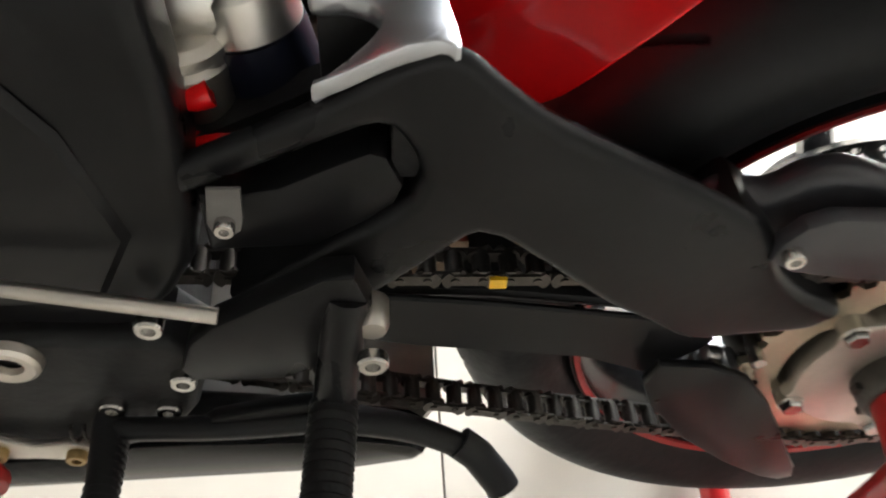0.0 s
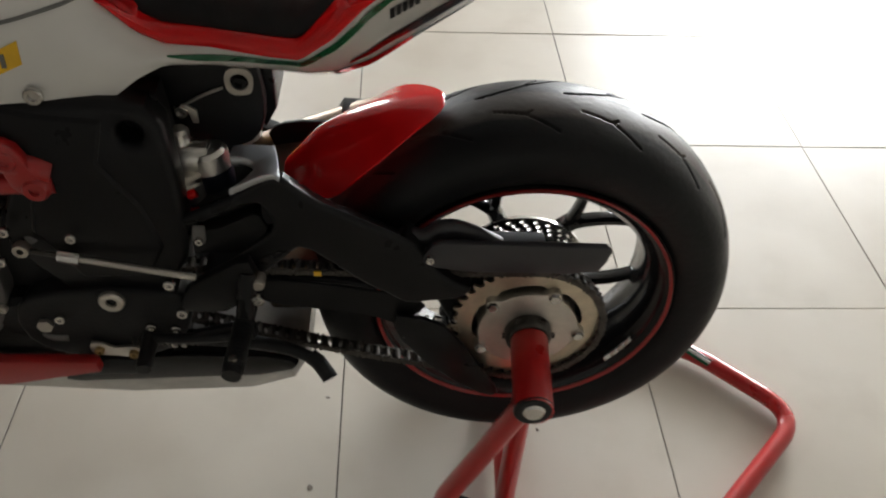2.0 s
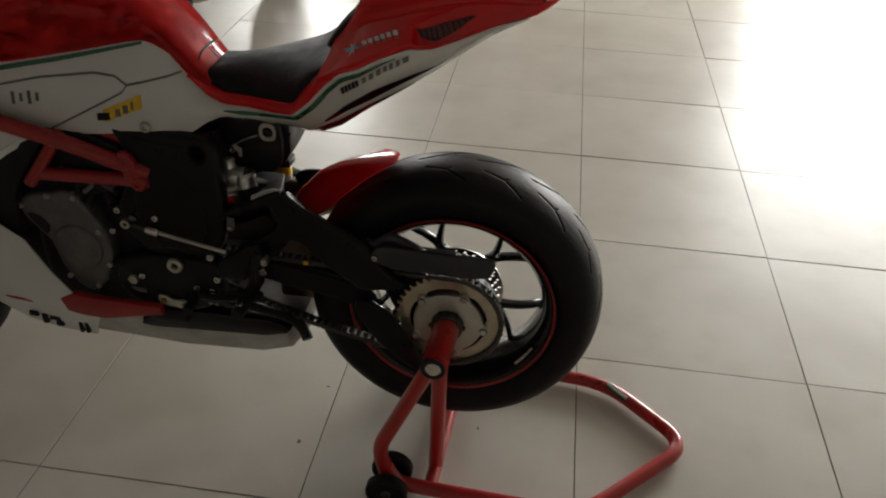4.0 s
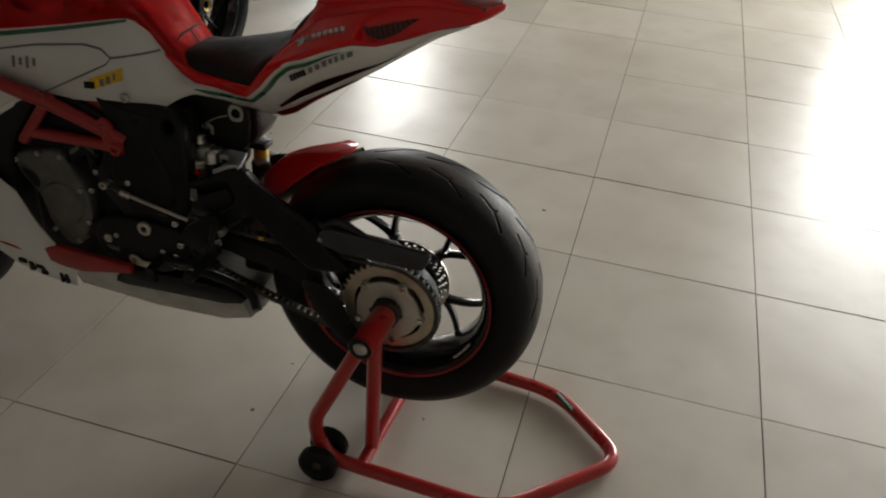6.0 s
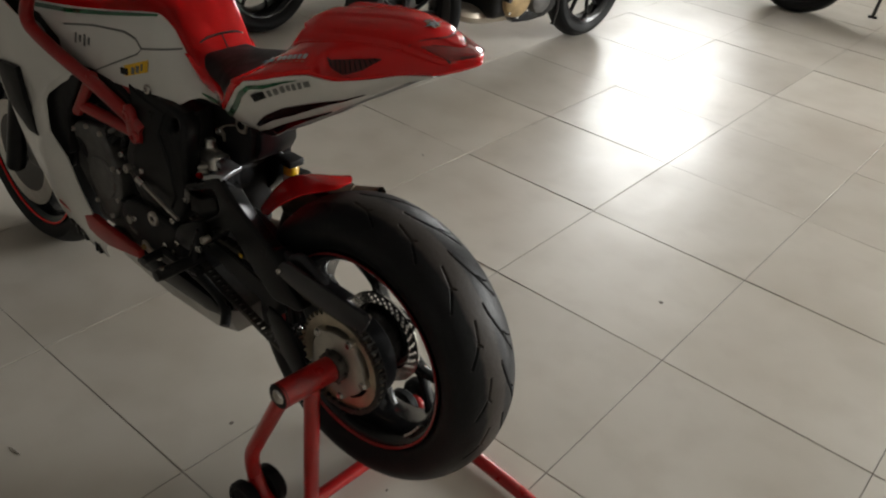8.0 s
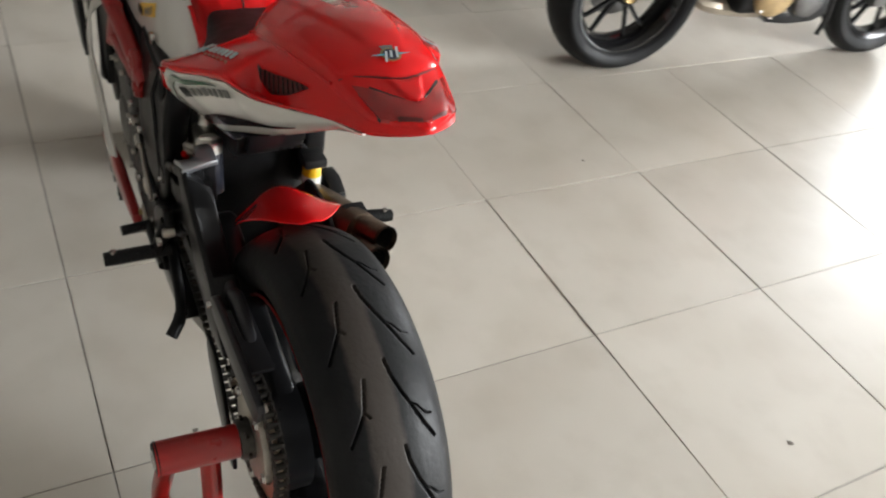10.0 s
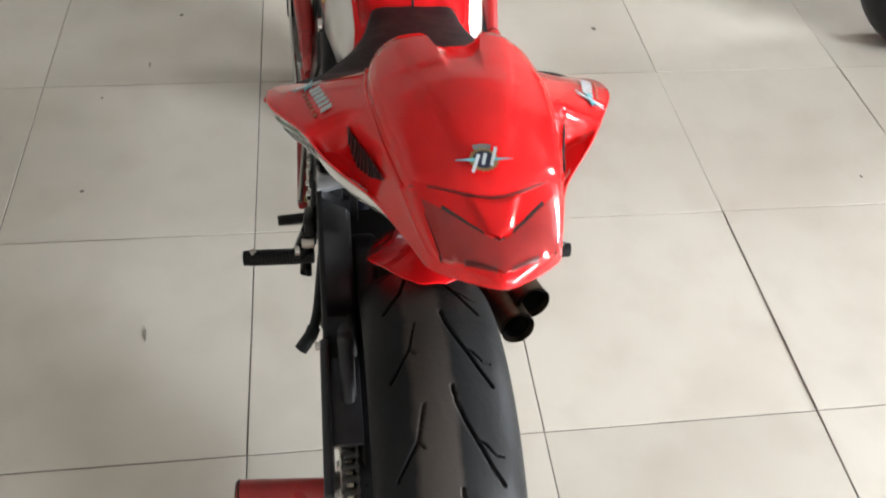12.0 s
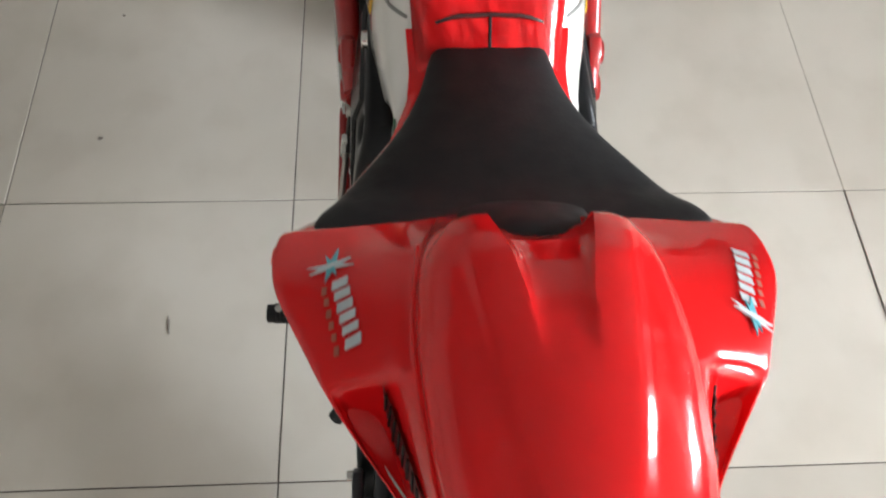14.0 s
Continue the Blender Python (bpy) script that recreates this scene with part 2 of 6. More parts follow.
def tube(bm, pts, r, n=12, caps=True, r_end=None):
    pts = [Vector(p) for p in pts]
    up, rings = None, []
    for i, p in enumerate(pts):
        d = (pts[min(i + 1, len(pts) - 1)] - pts[max(i - 1, 0)]).normalized()
        if up is None:
            up = d.orthogonal().normalized()
        up = (up - d * up.dot(d)).normalized()
        side = d.cross(up)
        rr = r if r_end is None else r + (r_end - r) * i / (len(pts) - 1)
        rings.append([p + (up * math.cos(2 * math.pi * k / n) + side * math.sin(2 * math.pi * k / n)) * rr for k in range(n)])
    return loft(bm, rings, True, caps)


def lathe(bm, profile, centre, n=48, axis="y", closed=False):
    """Turns (radius, along) pairs round an axis through the centre."""
    cx, cy, cz = centre
    rows = []
    for k in range(n):
        a = 2 * math.pi * k / n
        row = []
        for r, s in profile:
            p = {"y": (cx + r * math.cos(a), cy + s, cz + r * math.sin(a)), "z": (cx + r * math.cos(a), cy + r * math.sin(a), cz + s),
                 "x": (cx + s, cy + r * math.cos(a), cz + r * math.sin(a))}[axis]
            row.append(bm.verts.new(p))
        rows.append(row)
    m = len(profile)
    for k in range(n):
        a, b = rows[k], rows[(k + 1) % n]
        for i in range(m if closed else m - 1):
            j = (i + 1) % m
            bm.faces.new((a[i], a[j], b[j], b[i]))
    bmesh.ops.remove_doubles(bm, verts=bm.verts, dist=1e-5)
    return bm


def plate(bm, outline, y0, y1, holes=(), bevel=0.003, seg=2):
    """A plate with that outline in x and z, and holes through it, from y0 to y1."""
    edges = []
    for loop in (outline, *holes):
        vs = [bm.verts.new((x, y0, z)) for x, z in loop]
        edges += [bm.edges.new((a, b)) for a, b in zip(vs, vs[1:] + vs[:1])]
    bmesh.ops.triangle_fill(bm, edges=edges, use_beauty=True)
    faces = [f for f in bm.faces if all(e in edges or len(e.link_faces) > 0 for e in f.edges)]
    made = bmesh.ops.extrude_face_region(bm, geom=faces)
    top = [v for v in made["geom"] if isinstance(v, bmesh.types.BMVert)]
    bmesh.ops.translate(bm, verts=top, vec=(0, y1 - y0, 0))
    bmesh.ops.recalc_face_normals(bm, faces=bm.faces)
    if bevel:
        rim = [e for e in bm.edges if len(e.link_faces) == 2 and e.calc_face_angle(0) > radians(60)
               and abs(e.verts[0].co.y - e.verts[1].co.y) < 1e-6]
        bmesh.ops.bevel(bm, geom=rim, offset=bevel, segments=seg, affect="EDGES", profile=0.5)
    return bm


def curve2(pts, k=4, closed=True):
    """A smooth outline through the given (x, z) pairs."""
    n, out = len(pts), []
    for i in range(n if closed else n - 1):
        p = [np.array(pts[(i + j) % n] if closed else pts[min(max(i + j, 0), n - 1)], float) for j in (-1, 0, 1, 2)]
        for s in range(k):
            u = s / k
            out.append(tuple(0.5 * (2 * p[1] + (p[2] - p[0]) * u + (2 * p[0] - 5 * p[1] + 4 * p[2] - p[3]) * u * u + (3 * p[1] - p[0] - 3 * p[2] + p[3]) * u ** 3)))
    return out if closed else out + [tuple(pts[-1])]


def disc_outline(x, z, r, n=24):
    return [(x + r * math.cos(2 * math.pi * k / n), z + r * math.sin(2 * math.pi * k / n)) for k in range(n)]


def bolt(parent, x, y, z, r=0.007, material=None, way=-1, name="bolt"):
    """A socket-head bolt whose head looks along y."""
    bm = bmesh.new()
    h = 0.005 * way
    lathe(bm, [(0, h * 0.4), (r * 0.5, h * 0.4), (r * 0.5, h), (r * 0.88, h), (r, h * 0.75), (r, -h * 0.4), (0, -h * 0.4)], (x, y, z), 14)
    return part(name, bm, material or STEEL, parent)


def grow(bm, level=2):
    """Rounds a coarse cage off."""
    me = bpy.data.meshes.new("cage")
    bm.to_mesh(me)
    bm.free()
    ob = bpy.data.objects.new("cage", me)
    scene.collection.objects.link(ob)
    mod = ob.modifiers.new("round", "SUBSURF")
    mod.levels = level
    dg = bpy.context.evaluated_depsgraph_get()
    dg.update()
    out = bmesh.new()
    out.from_mesh(ob.evaluated_get(dg).to_mesh())
    bpy.data.objects.remove(ob)
    bpy.data.meshes.remove(me)
    return out


# ---- the room ----
RX0, RX1, RY0, RY1, RH = ROOM


def build_room():
    bm = box(bmesh.new(), RX0 - 0.2, RX1 + 0.2, RY0 - 0.2, RY1 + 0.3, -0.2, -0.0035)
    floor = tagged(part("floor", bm, GROUT, smooth=0), "polished cream porcelain tiles with thin dark joints", "floor", kind="structure")
    bm = box(bmesh.new(), RX0 - 0.2, RX1 + 0.2, RY0 - 0.2, RY1 + 0.25, RH, RH + 0.15)
    tagged(part("ceiling", bm, CEIL, smooth=0), "plain painted showroom ceiling", "ceiling", kind="structure")
    for name, x0, x1, y0, y1 in (("wall_south", RX0, RX1, RY0 - 0.2, RY0), ("wall_west", RX0 - 0.2, RX0, RY0 - 0.2, RY1 + 0.25),
                                 ("wall_east", RX1, RX1 + 0.2, RY0 - 0.2, RY1 + 0.25)):
        tagged(part(name, box(bmesh.new(), x0, x1, y0, y1, -0.003, RH - 0.002), PLASTER, smooth=0), "plain light painted showroom wall", "wall", kind="structure")
    holes = [[(x0, z0), (x1, z0), (x1, z1), (x0, z1)] for x0, x1, z0, z1 in WINDOWS]
    bm = plate(bmesh.new(), [(RX0, -0.003), (RX1, -0.003), (RX1, RH - 0.002), (RX0, RH - 0.002)], RY1, RY1 + 0.25, holes, 0)
    tagged(part("wall_north", bm, PLASTER, smooth=0), "painted wall with tall shop windows", "wall", kind="structure")
    for k, (x0, x1, z0, z1) in enumerate(WINDOWS):
        bm = bmesh.new()
        t = 0.05
        for a, b, c, d in ((x0, x1, z0, z0 + t), (x0, x1, z1 - t, z1), (x0, x0 + t, z0 + t, z1 - t), (x1 - t, x1, z0 + t, z1 - t)):
            box(bm, a, b, RY1 + 0.02, RY1 + 0.08, c, d)
        for q in range(1, int((x1 - x0) / 1.3) + 1):
            xm = x0 + (x1 - x0) * q / (int((x1 - x0) / 1.3) + 1)
            box(bm, xm - 0.025, xm + 0.025, RY1 + 0.02, RY1 + 0.08, z0 + t, z1 - t)
        if x0 < 0:
            box(bm, x0 + t, x1 - t, RY1 + 0.02, RY1 + 0.08, 2.34, 2.54)
        tagged(part("window_%d" % (k + 1), bm, FRAME_ALU, smooth=0), "tall shop window in a grey metal frame", "window", kind="structure")
    return floor


def build_tiles(floor):
    """Square tiles, a joint of 3 mm between them, each lying a hair out of level."""
    S, half = 0.6, 0.2985
    rnd = random.Random(4)

    def slab():
        bm = bmesh.new()
        box(bm, -half, half, -half, half, -0.0075, 0.0)
        top = [e for e in bm.edges if all(v.co.z > -0.001 for v in e.verts)]
        bmesh.ops.bevel(bm, geom=top, offset=0.0004, segments=1, affect="EDGES")
        return bm

    first = None
    rest = bmesh.new()
    for i in range(int(RX0 / S) - 1, int(RX1 / S) + 1):
        for j in range(int(RY0 / S) - 1, int(RY1 / S) + 1):
            x, y = (i + 0.5) * S, (j + 0.5) * S
            tilt = Euler((radians(rnd.uniform(-0.22, 0.22)), radians(rnd.uniform(-0.22, 0.22)), 0)).to_matrix().to_4x4()
            m = Matrix.Translation((x, y, rnd.uniform(-0.0004, 0.0))) @ tilt
            if -6 <= i <= 5 and -3 <= j <= 11:
                if first is None:
                    first = part("tile", slab(), TILE, floor, smooth=0)
                    ob = first
                else:
                    ob = new("tile", first.data)
                    ob.parent = floor
                ob.matrix_basis = m
            else:
                bm = slab()
                bm.transform(m)
                me = bpy.data.meshes.new("t")
                bm.to_mesh(me)
                bm.free()
                rest.from_mesh(me)
                bpy.data.meshes.remove(me)
    ob = part("outer_tiles", rest, TILE, floor, smooth=0)
    tagged(ob, "cream porcelain tiles out towards the walls", kind="stuff")


# ---- the motorcycle on its stand ----
YC = 0.318                      # the motorcycle's middle plane
AX, AZ = 0.292, 0.395           # rear axle
FX, FZ = -1.092, 0.298          # front axle


def tyre_mesh(radius, half, rim, bore, n=1300, m=150, pitch=0.115, grooves=(), rubber=None):
    """A tyre round the y axis, its tread cut in by grooves given as polylines of (across, along)."""
    ctrl = [(rim, -half * 0.70), (rim + 0.018, -half * 0.90), (rim + 0.045, -half), (radius - 0.034, -half * 0.955), (radius - 0.017, -half * 0.76),
            (radius - 0.006, -half * 0.46), (radius - 0.001, -half * 0.17)]
    prof = ctrl + [(r, -s) for r, s in ctrl[::-1]]
    prof = np.array(curve2(prof, 8, closed=False))
    length = np.r_[0, np.cumsum(np.hypot(*np.diff(prof, axis=0).T))]
    even = np.linspace(0, length[-1], m)
    pr, ps = np.interp(even, length, prof[:, 0]), np.interp(even, length, prof[:, 1])
    across = even - length[-1] / 2
    around = 2 * math.pi * radius
    count = max(1, round(around / pitch))
    step = around / count
    u = np.arange(n) / n * around
    U, C = np.meshgrid(u, across, indexing="ij")
    cut = np.zeros_like(U)
    for line, width in grooves:
        for (c0, u0), (c1, u1) in zip(line, line[1:]):
            du = (-U - u0 + step * 0.5) % step - step * 0.5
            for shift in (-step, 0, step):
                dx, dy = c1 - c0, u1 - u0
                px, py = C - c0, du + shift
                s = np.clip((px * dx + py * dy) / (dx * dx + dy * dy), 0, 1)
                d = np.hypot(px - s * dx, py - s * dy)
                cut = np.maximum(cut, np.clip((width - d) / (width * 0.35), 0, 1))
    R = pr[None, :] - 0.007 * cut
    a = (u / radius)[:, None]
    verts = np.stack([R * np.cos(a), np.broadcast_to(ps, R.shape), R * np.sin(a)], -1).reshape(-1, 3)
    i, j = np.meshgrid(np.arange(n), np.arange(m - 1), indexing="ij")
    k = (i + 1) % n
    faces = np.stack([i * m + j, i * m + j + 1, k * m + j + 1, k * m + j], -1).reshape(-1, 4)
    me = bpy.data.meshes.new("tyre")
    me.from_pydata(verts.tolist(), [], faces.tolist())
    me.shade_smooth()
    me.materials.append(rubber or RUBBER)
    return me


def put(mesh, name, parent, at, label=""):
    ob = new(name, mesh)
    ob.parent, ob.location = parent, at
    return tagged(ob, label) if label else ob


GROOVES = [([(0.008, 0.0), (0.011, 0.022), (0.020, 0.048), (0.031, 0.070), (0.044, 0.096), (0.058, 0.118)], 0.0021),
           ([(0.030, 0.066), (0.038, 0.070), (0.050, 0.084), (0.060, 0.086)], 0.0012),
           ([(-0.026, 0.020), (-0.031, 0.040), (-0.036, 0.062), (-0.047, 0.080), (-0.062, 0.104)], 0.0020), ([(-0.036, 0.062), (-0.030, 0.070)], 0.0018)]


def spoke(parent, c, a0, a1, r0, r1, y0, y1, w0, w1, t, material):
    """A tapered spoke from angle a0 at the hub to a1 at the rim."""
    bm = bmesh.new()
    rings = []
    for k in range(6):
        s = k / 5
        a, r, y = a0 + (a1 - a0) * s, r0 + (r1 - r0) * s, y0 + (y1 - y0) * s
        w = w0 + (w1 - w0) * s
        p = Vector((c[0] + r * math.cos(a), c[1] + y, c[2] + r * math.sin(a)))
        side, ax = Vector((-math.sin(a), 0, math.cos(a))), Vector((0, 1, 0))
        rings.append([p + side * w * u * 0.5 + ax * t * v * 0.5 for u, v in ((-1, -0.6), (-0.6, -1), (0.6, -1), (1, -0.6), (1, 0.6), (0.6, 1), (-0.6, 1), (-1, 0.6))])
    loft(bm, rings)
    return part("spoke", bm, material, parent)


def build_rear_wheel(bike):
    c = (AX, YC, AZ)
    rim_c = (AX, YC - 0.008, AZ)          # the wheel sits a little to the chain side
    rim = [(0.222, -0.078), (0.229, -0.080), (0.230, -0.072), (0.217, -0.066), (0.209, -0.05), (0.203, 0.0), (0.209, 0.05), (0.217, 0.066),
           (0.230, 0.072), (0.229, 0.080), (0.222, 0.078), (0.213, 0.072), (0.198, 0.05), (0.192, 0.0), (0.198, -0.05), (0.213, -0.072)]
    wheel = part("rear_wheel", lathe(bmesh.new(), [(r - 0.005, y * 0.93) for r, y in rim], rim_c, 96, closed=True), GLOSS, bike, "black cast single-sided rear wheel with red rim line")
    put(tyre_mesh(0.318, 0.087, 0.2185, 0.2, n=1900, m=200, grooves=GROOVES, rubber=TREAD), "tyre", wheel, rim_c, "grooved black sport tyre with brown dust on its tread")
    # darker red than the front stripe: the tyre's shade is in the colour
    part("rim_stripe", lathe(bmesh.new(), [(0.2165, -0.0800), (0.2165, -0.0830), (0.2210, -0.0850), (0.2210, -0.082)], c, 96), REDF, wheel, "thin red line round the rim")
    part("hub", lathe(bmesh.new(), [(0.03, -0.07), (0.062, -0.06), (0.066, 0.0), (0.058, 0.035), (0.05, 0.05), (0.03, 0.052)], c, 48), GLOSS, wheel)
    for k in range(5):
        a = radians(72 * k + 43)
        spoke(wheel, c, a, a, 0.050, 0.118, 0.028, 0.026, 0.026, 0.020, 0.030, GLOSS)
        for d in (-1, 1):
            spoke(wheel, c, a + d * 0.02, a + d * 0.36, 0.104, 0.200, 0.026, 0.022, 0.016, 0.012, 0.024, GLOSS)
    # drilled disc
    holes = [disc_outline(AX + r * math.cos(radians(a)), AZ + r * math.sin(radians(a)), 0.0035, 8)
             for q, r in enumerate((0.082, 0.089, 0.096)) for a in range(q * 4, 360, 12)]
    bm = plate(bmesh.new(), disc_outline(AX, AZ, 0.104, 72), YC - 0.004, YC + 0.001, [disc_outline(AX, AZ, 0.076, 48), *holes], 0)
    part("brake_disc", bm, STEEL, wheel, "drilled steel brake disc")
    part("disc_carrier", lathe(bmesh.new(), [(0.03, -0.014), (0.072, -0.008), (0.078, -0.004), (0.078, 0.0), (0.03, 0.006)], c, 48), GLOSS, wheel)
    for a in (-27, -31.5, -36, -40.5):
        a = radians(a)
        bm = box(bmesh.new(), -0.0072, 0.0072, -0.009, 0.009, -0.003, 0.003, 0.001)
        bm.transform(Matrix.Translation((AX + 0.2015 * math.cos(a), YC - 0.070, AZ + 0.2015 * math.sin(a))) @ Matrix.Rotation(-a - math.pi / 2, 4, "Y") @ Matrix.Rotation(radians(-30), 4, "X"))
        part("balance_weight", bm, STEEL, wheel)
    # sprocket with teeth, its carrier and the hub nut
    teeth, ys = 41, YC - 0.119
    out = []
    for k in range(teeth):
        for f, r in ((0.0, 0.1045), (0.22, 0.105), (0.42, 0.1135), (0.58, 0.1135), (0.78, 0.105)):
            a = 2 * math.pi * (k + f) / teeth
            out.append((AX + r * math.cos(a), AZ + r * math.sin(a)))
    inner = []
    for k in range(120):
        a = 2 * math.pi * k / 120
        r = 0.081 - 0.010 * max(0.0, math.cos(5 * a + 0.6)) ** 3
        inner.append((AX + r * math.cos(a), AZ + r * math.sin(a)))
    bm = plate(bmesh.new(), out, ys - 0.003, ys + 0.003, [inner[::-1]], 0.0)
    sp = part("sprocket", bm, GOLDISH, bike, "pale gold toothed rear sprocket on a five-lobed carrier")
    lobes = []
    for k in range(150):
        a = 2 * math.pi * k / 150
        r = 0.0725 + 0.011 * max(0.0, math.cos(5 * a + 0.6)) ** 3
        lobes.append((AX + r * math.cos(a), AZ + r * math.sin(a)))
    part("carrier", plate(bmesh.new(), lobes, ys - 0.014, ys + 0.02, (), 0.004), ALU, sp, "dull silver five-lobed carrier plate")
    for k in range(5):
        a = 2 * math.pi * (k + 0.0) / 5 - 0.12
        x, z = AX + 0.075 * math.cos(a), AZ + 0.075 * math.sin(a)
        part("lug", lathe(bmesh.new(), [(0, -0.020), (0.007, -0.020), (0.009, -0.017), (0.009, -0.013), (0, -0.013)], (x, ys, z), 6), STEEL, sp)
        part("lug_seat", lathe(bmesh.new(), [(0, -0.0155), (0.0085, -0.0155), (0.0098, -0.014), (0.0098, 0.0)], (x, ys, z), 20), ALU, sp)
    part("hub_nut", lathe(bmesh.new(), [(0.012, -0.034), (0.030, -0.034), (0.033, -0.030), (0.034, -0.014)], (AX, ys, AZ), 36), CHAIN, sp, "dark hub nut")
    for k in range(6):
        a = math.pi * k / 3
        bm = box(bmesh.new(), -0.004, 0.004, -0.0025, 0.0025, -0.004, 0.004)
        bm.transform(Matrix.Translation((AX + 0.034 * math.cos(a), ys - 0.024, AZ + 0.034 * math.sin(a))))
        part("nut_notch", bm, CHAIN, sp)
    return wheel


def build_chain(bike):
    """Links round the rear sprocket and forward to the engine: plates and rollers, one object a link."""
    y, r, p = YC - 0.119, 0.110, 0.0159
    fx, fz, fr = -0.235, 0.474, 0.042
    path = []
    top0, top1 = Vector((fx, 0, fz + fr)), Vector((AX - 0.012, 0, AZ + r))
    bot0, bot1 = Vector((AX - 0.02, 0, AZ - r)), Vector((fx, 0, fz - fr))
    for s in np.linspace(0, 1, 40):
        path.append(top0.lerp(top1, s) + Vector((0, 0, -0.004 * math.sin(math.pi * s))))
    for s in np.linspace(0, 1, 40):
        a = math.pi * (0.5 - s)
        path.append(Vector((AX + r * math.cos(a), 0, AZ + r * math.sin(a))))
    for s in np.linspace(0, 1, 40):
        path.append(bot0.lerp(bot1, s) + Vector((0, 0, -0.012 * math.sin(math.pi * s))))
    pts = np.array([(v.x, v.z) for v in path])
    length = np.r_[0, np.cumsum(np.hypot(*np.diff(pts, axis=0).T))]
    n = int(length[-1] / p)
    xs, zs = np.interp(np.arange(n) * p, length, pts[:, 0]), np.interp(np.arange(n) * p, length, pts[:, 1])

    def link(gap):
        bm = bmesh.new()
        shape = []
        for k in range(24):
            u = k / 24 * 2 * math.pi
            cx = p / 2 if math.cos(u) >= 0 else -p / 2
            w = 0.0078 if abs(math.cos(u)) > 0.35 else 0.0042
            shape.append((cx + w * math.cos(u), w * math.sin(u)))
        for side in (-1, 1):
            b2 = plate(bmesh.new(), shape, side * gap - 0.001, side * gap + 0.001, (), 0)
            me = bpy.data.meshes.new("l")
            b2.to_mesh(me)
            b2.free()
            bm.from_mesh(me)
            bpy.data.meshes.remove(me)
        for cx in (-p / 2, p / 2):
            lathe(bm, [(0.0, -gap - 0.0022), (0.0026, -gap - 0.0022), (0.0026, -gap), (0.0056, -gap * 0.85), (0.0056, gap * 0.85), (0.0026, gap), (0.0026, gap + 0.0022), (0.0, gap + 0.0022)], (cx, 0, 0), 10)
        return bm

    chain = tagged(part("drive_chain", tube(bmesh.new(), [(float(xs[2]), y, float(zs[2])), (float(xs[3]), y, float(zs[3]))], 0.003), CHAIN, bike), "oiled dark roller chain with one yellow-marked link")
    protos = [part("link", link(g), CHAIN, chain, smooth=40) for g in (0.0075, 0.0100)]
    for k in range(n - 1):
        ob = protos[k] if k < 2 else new("link", protos[k % 2].data)
        ob.parent = chain
        dx, dz = xs[k + 1] - xs[k], zs[k + 1] - zs[k]
        ob.matrix_basis = Matrix.Translation(((xs[k] + xs[k + 1]) / 2, y, (zs[k] + zs[k + 1]) / 2)) @ Matrix.Rotation(-math.atan2(dz, dx), 4, "Y")
    part("yellow_mark", box(bmesh.new(), -0.009, 0.001, y - 0.0135, y - 0.0105, 0.5035, 0.5115), YELLOW, chain, "small yellow paint mark")


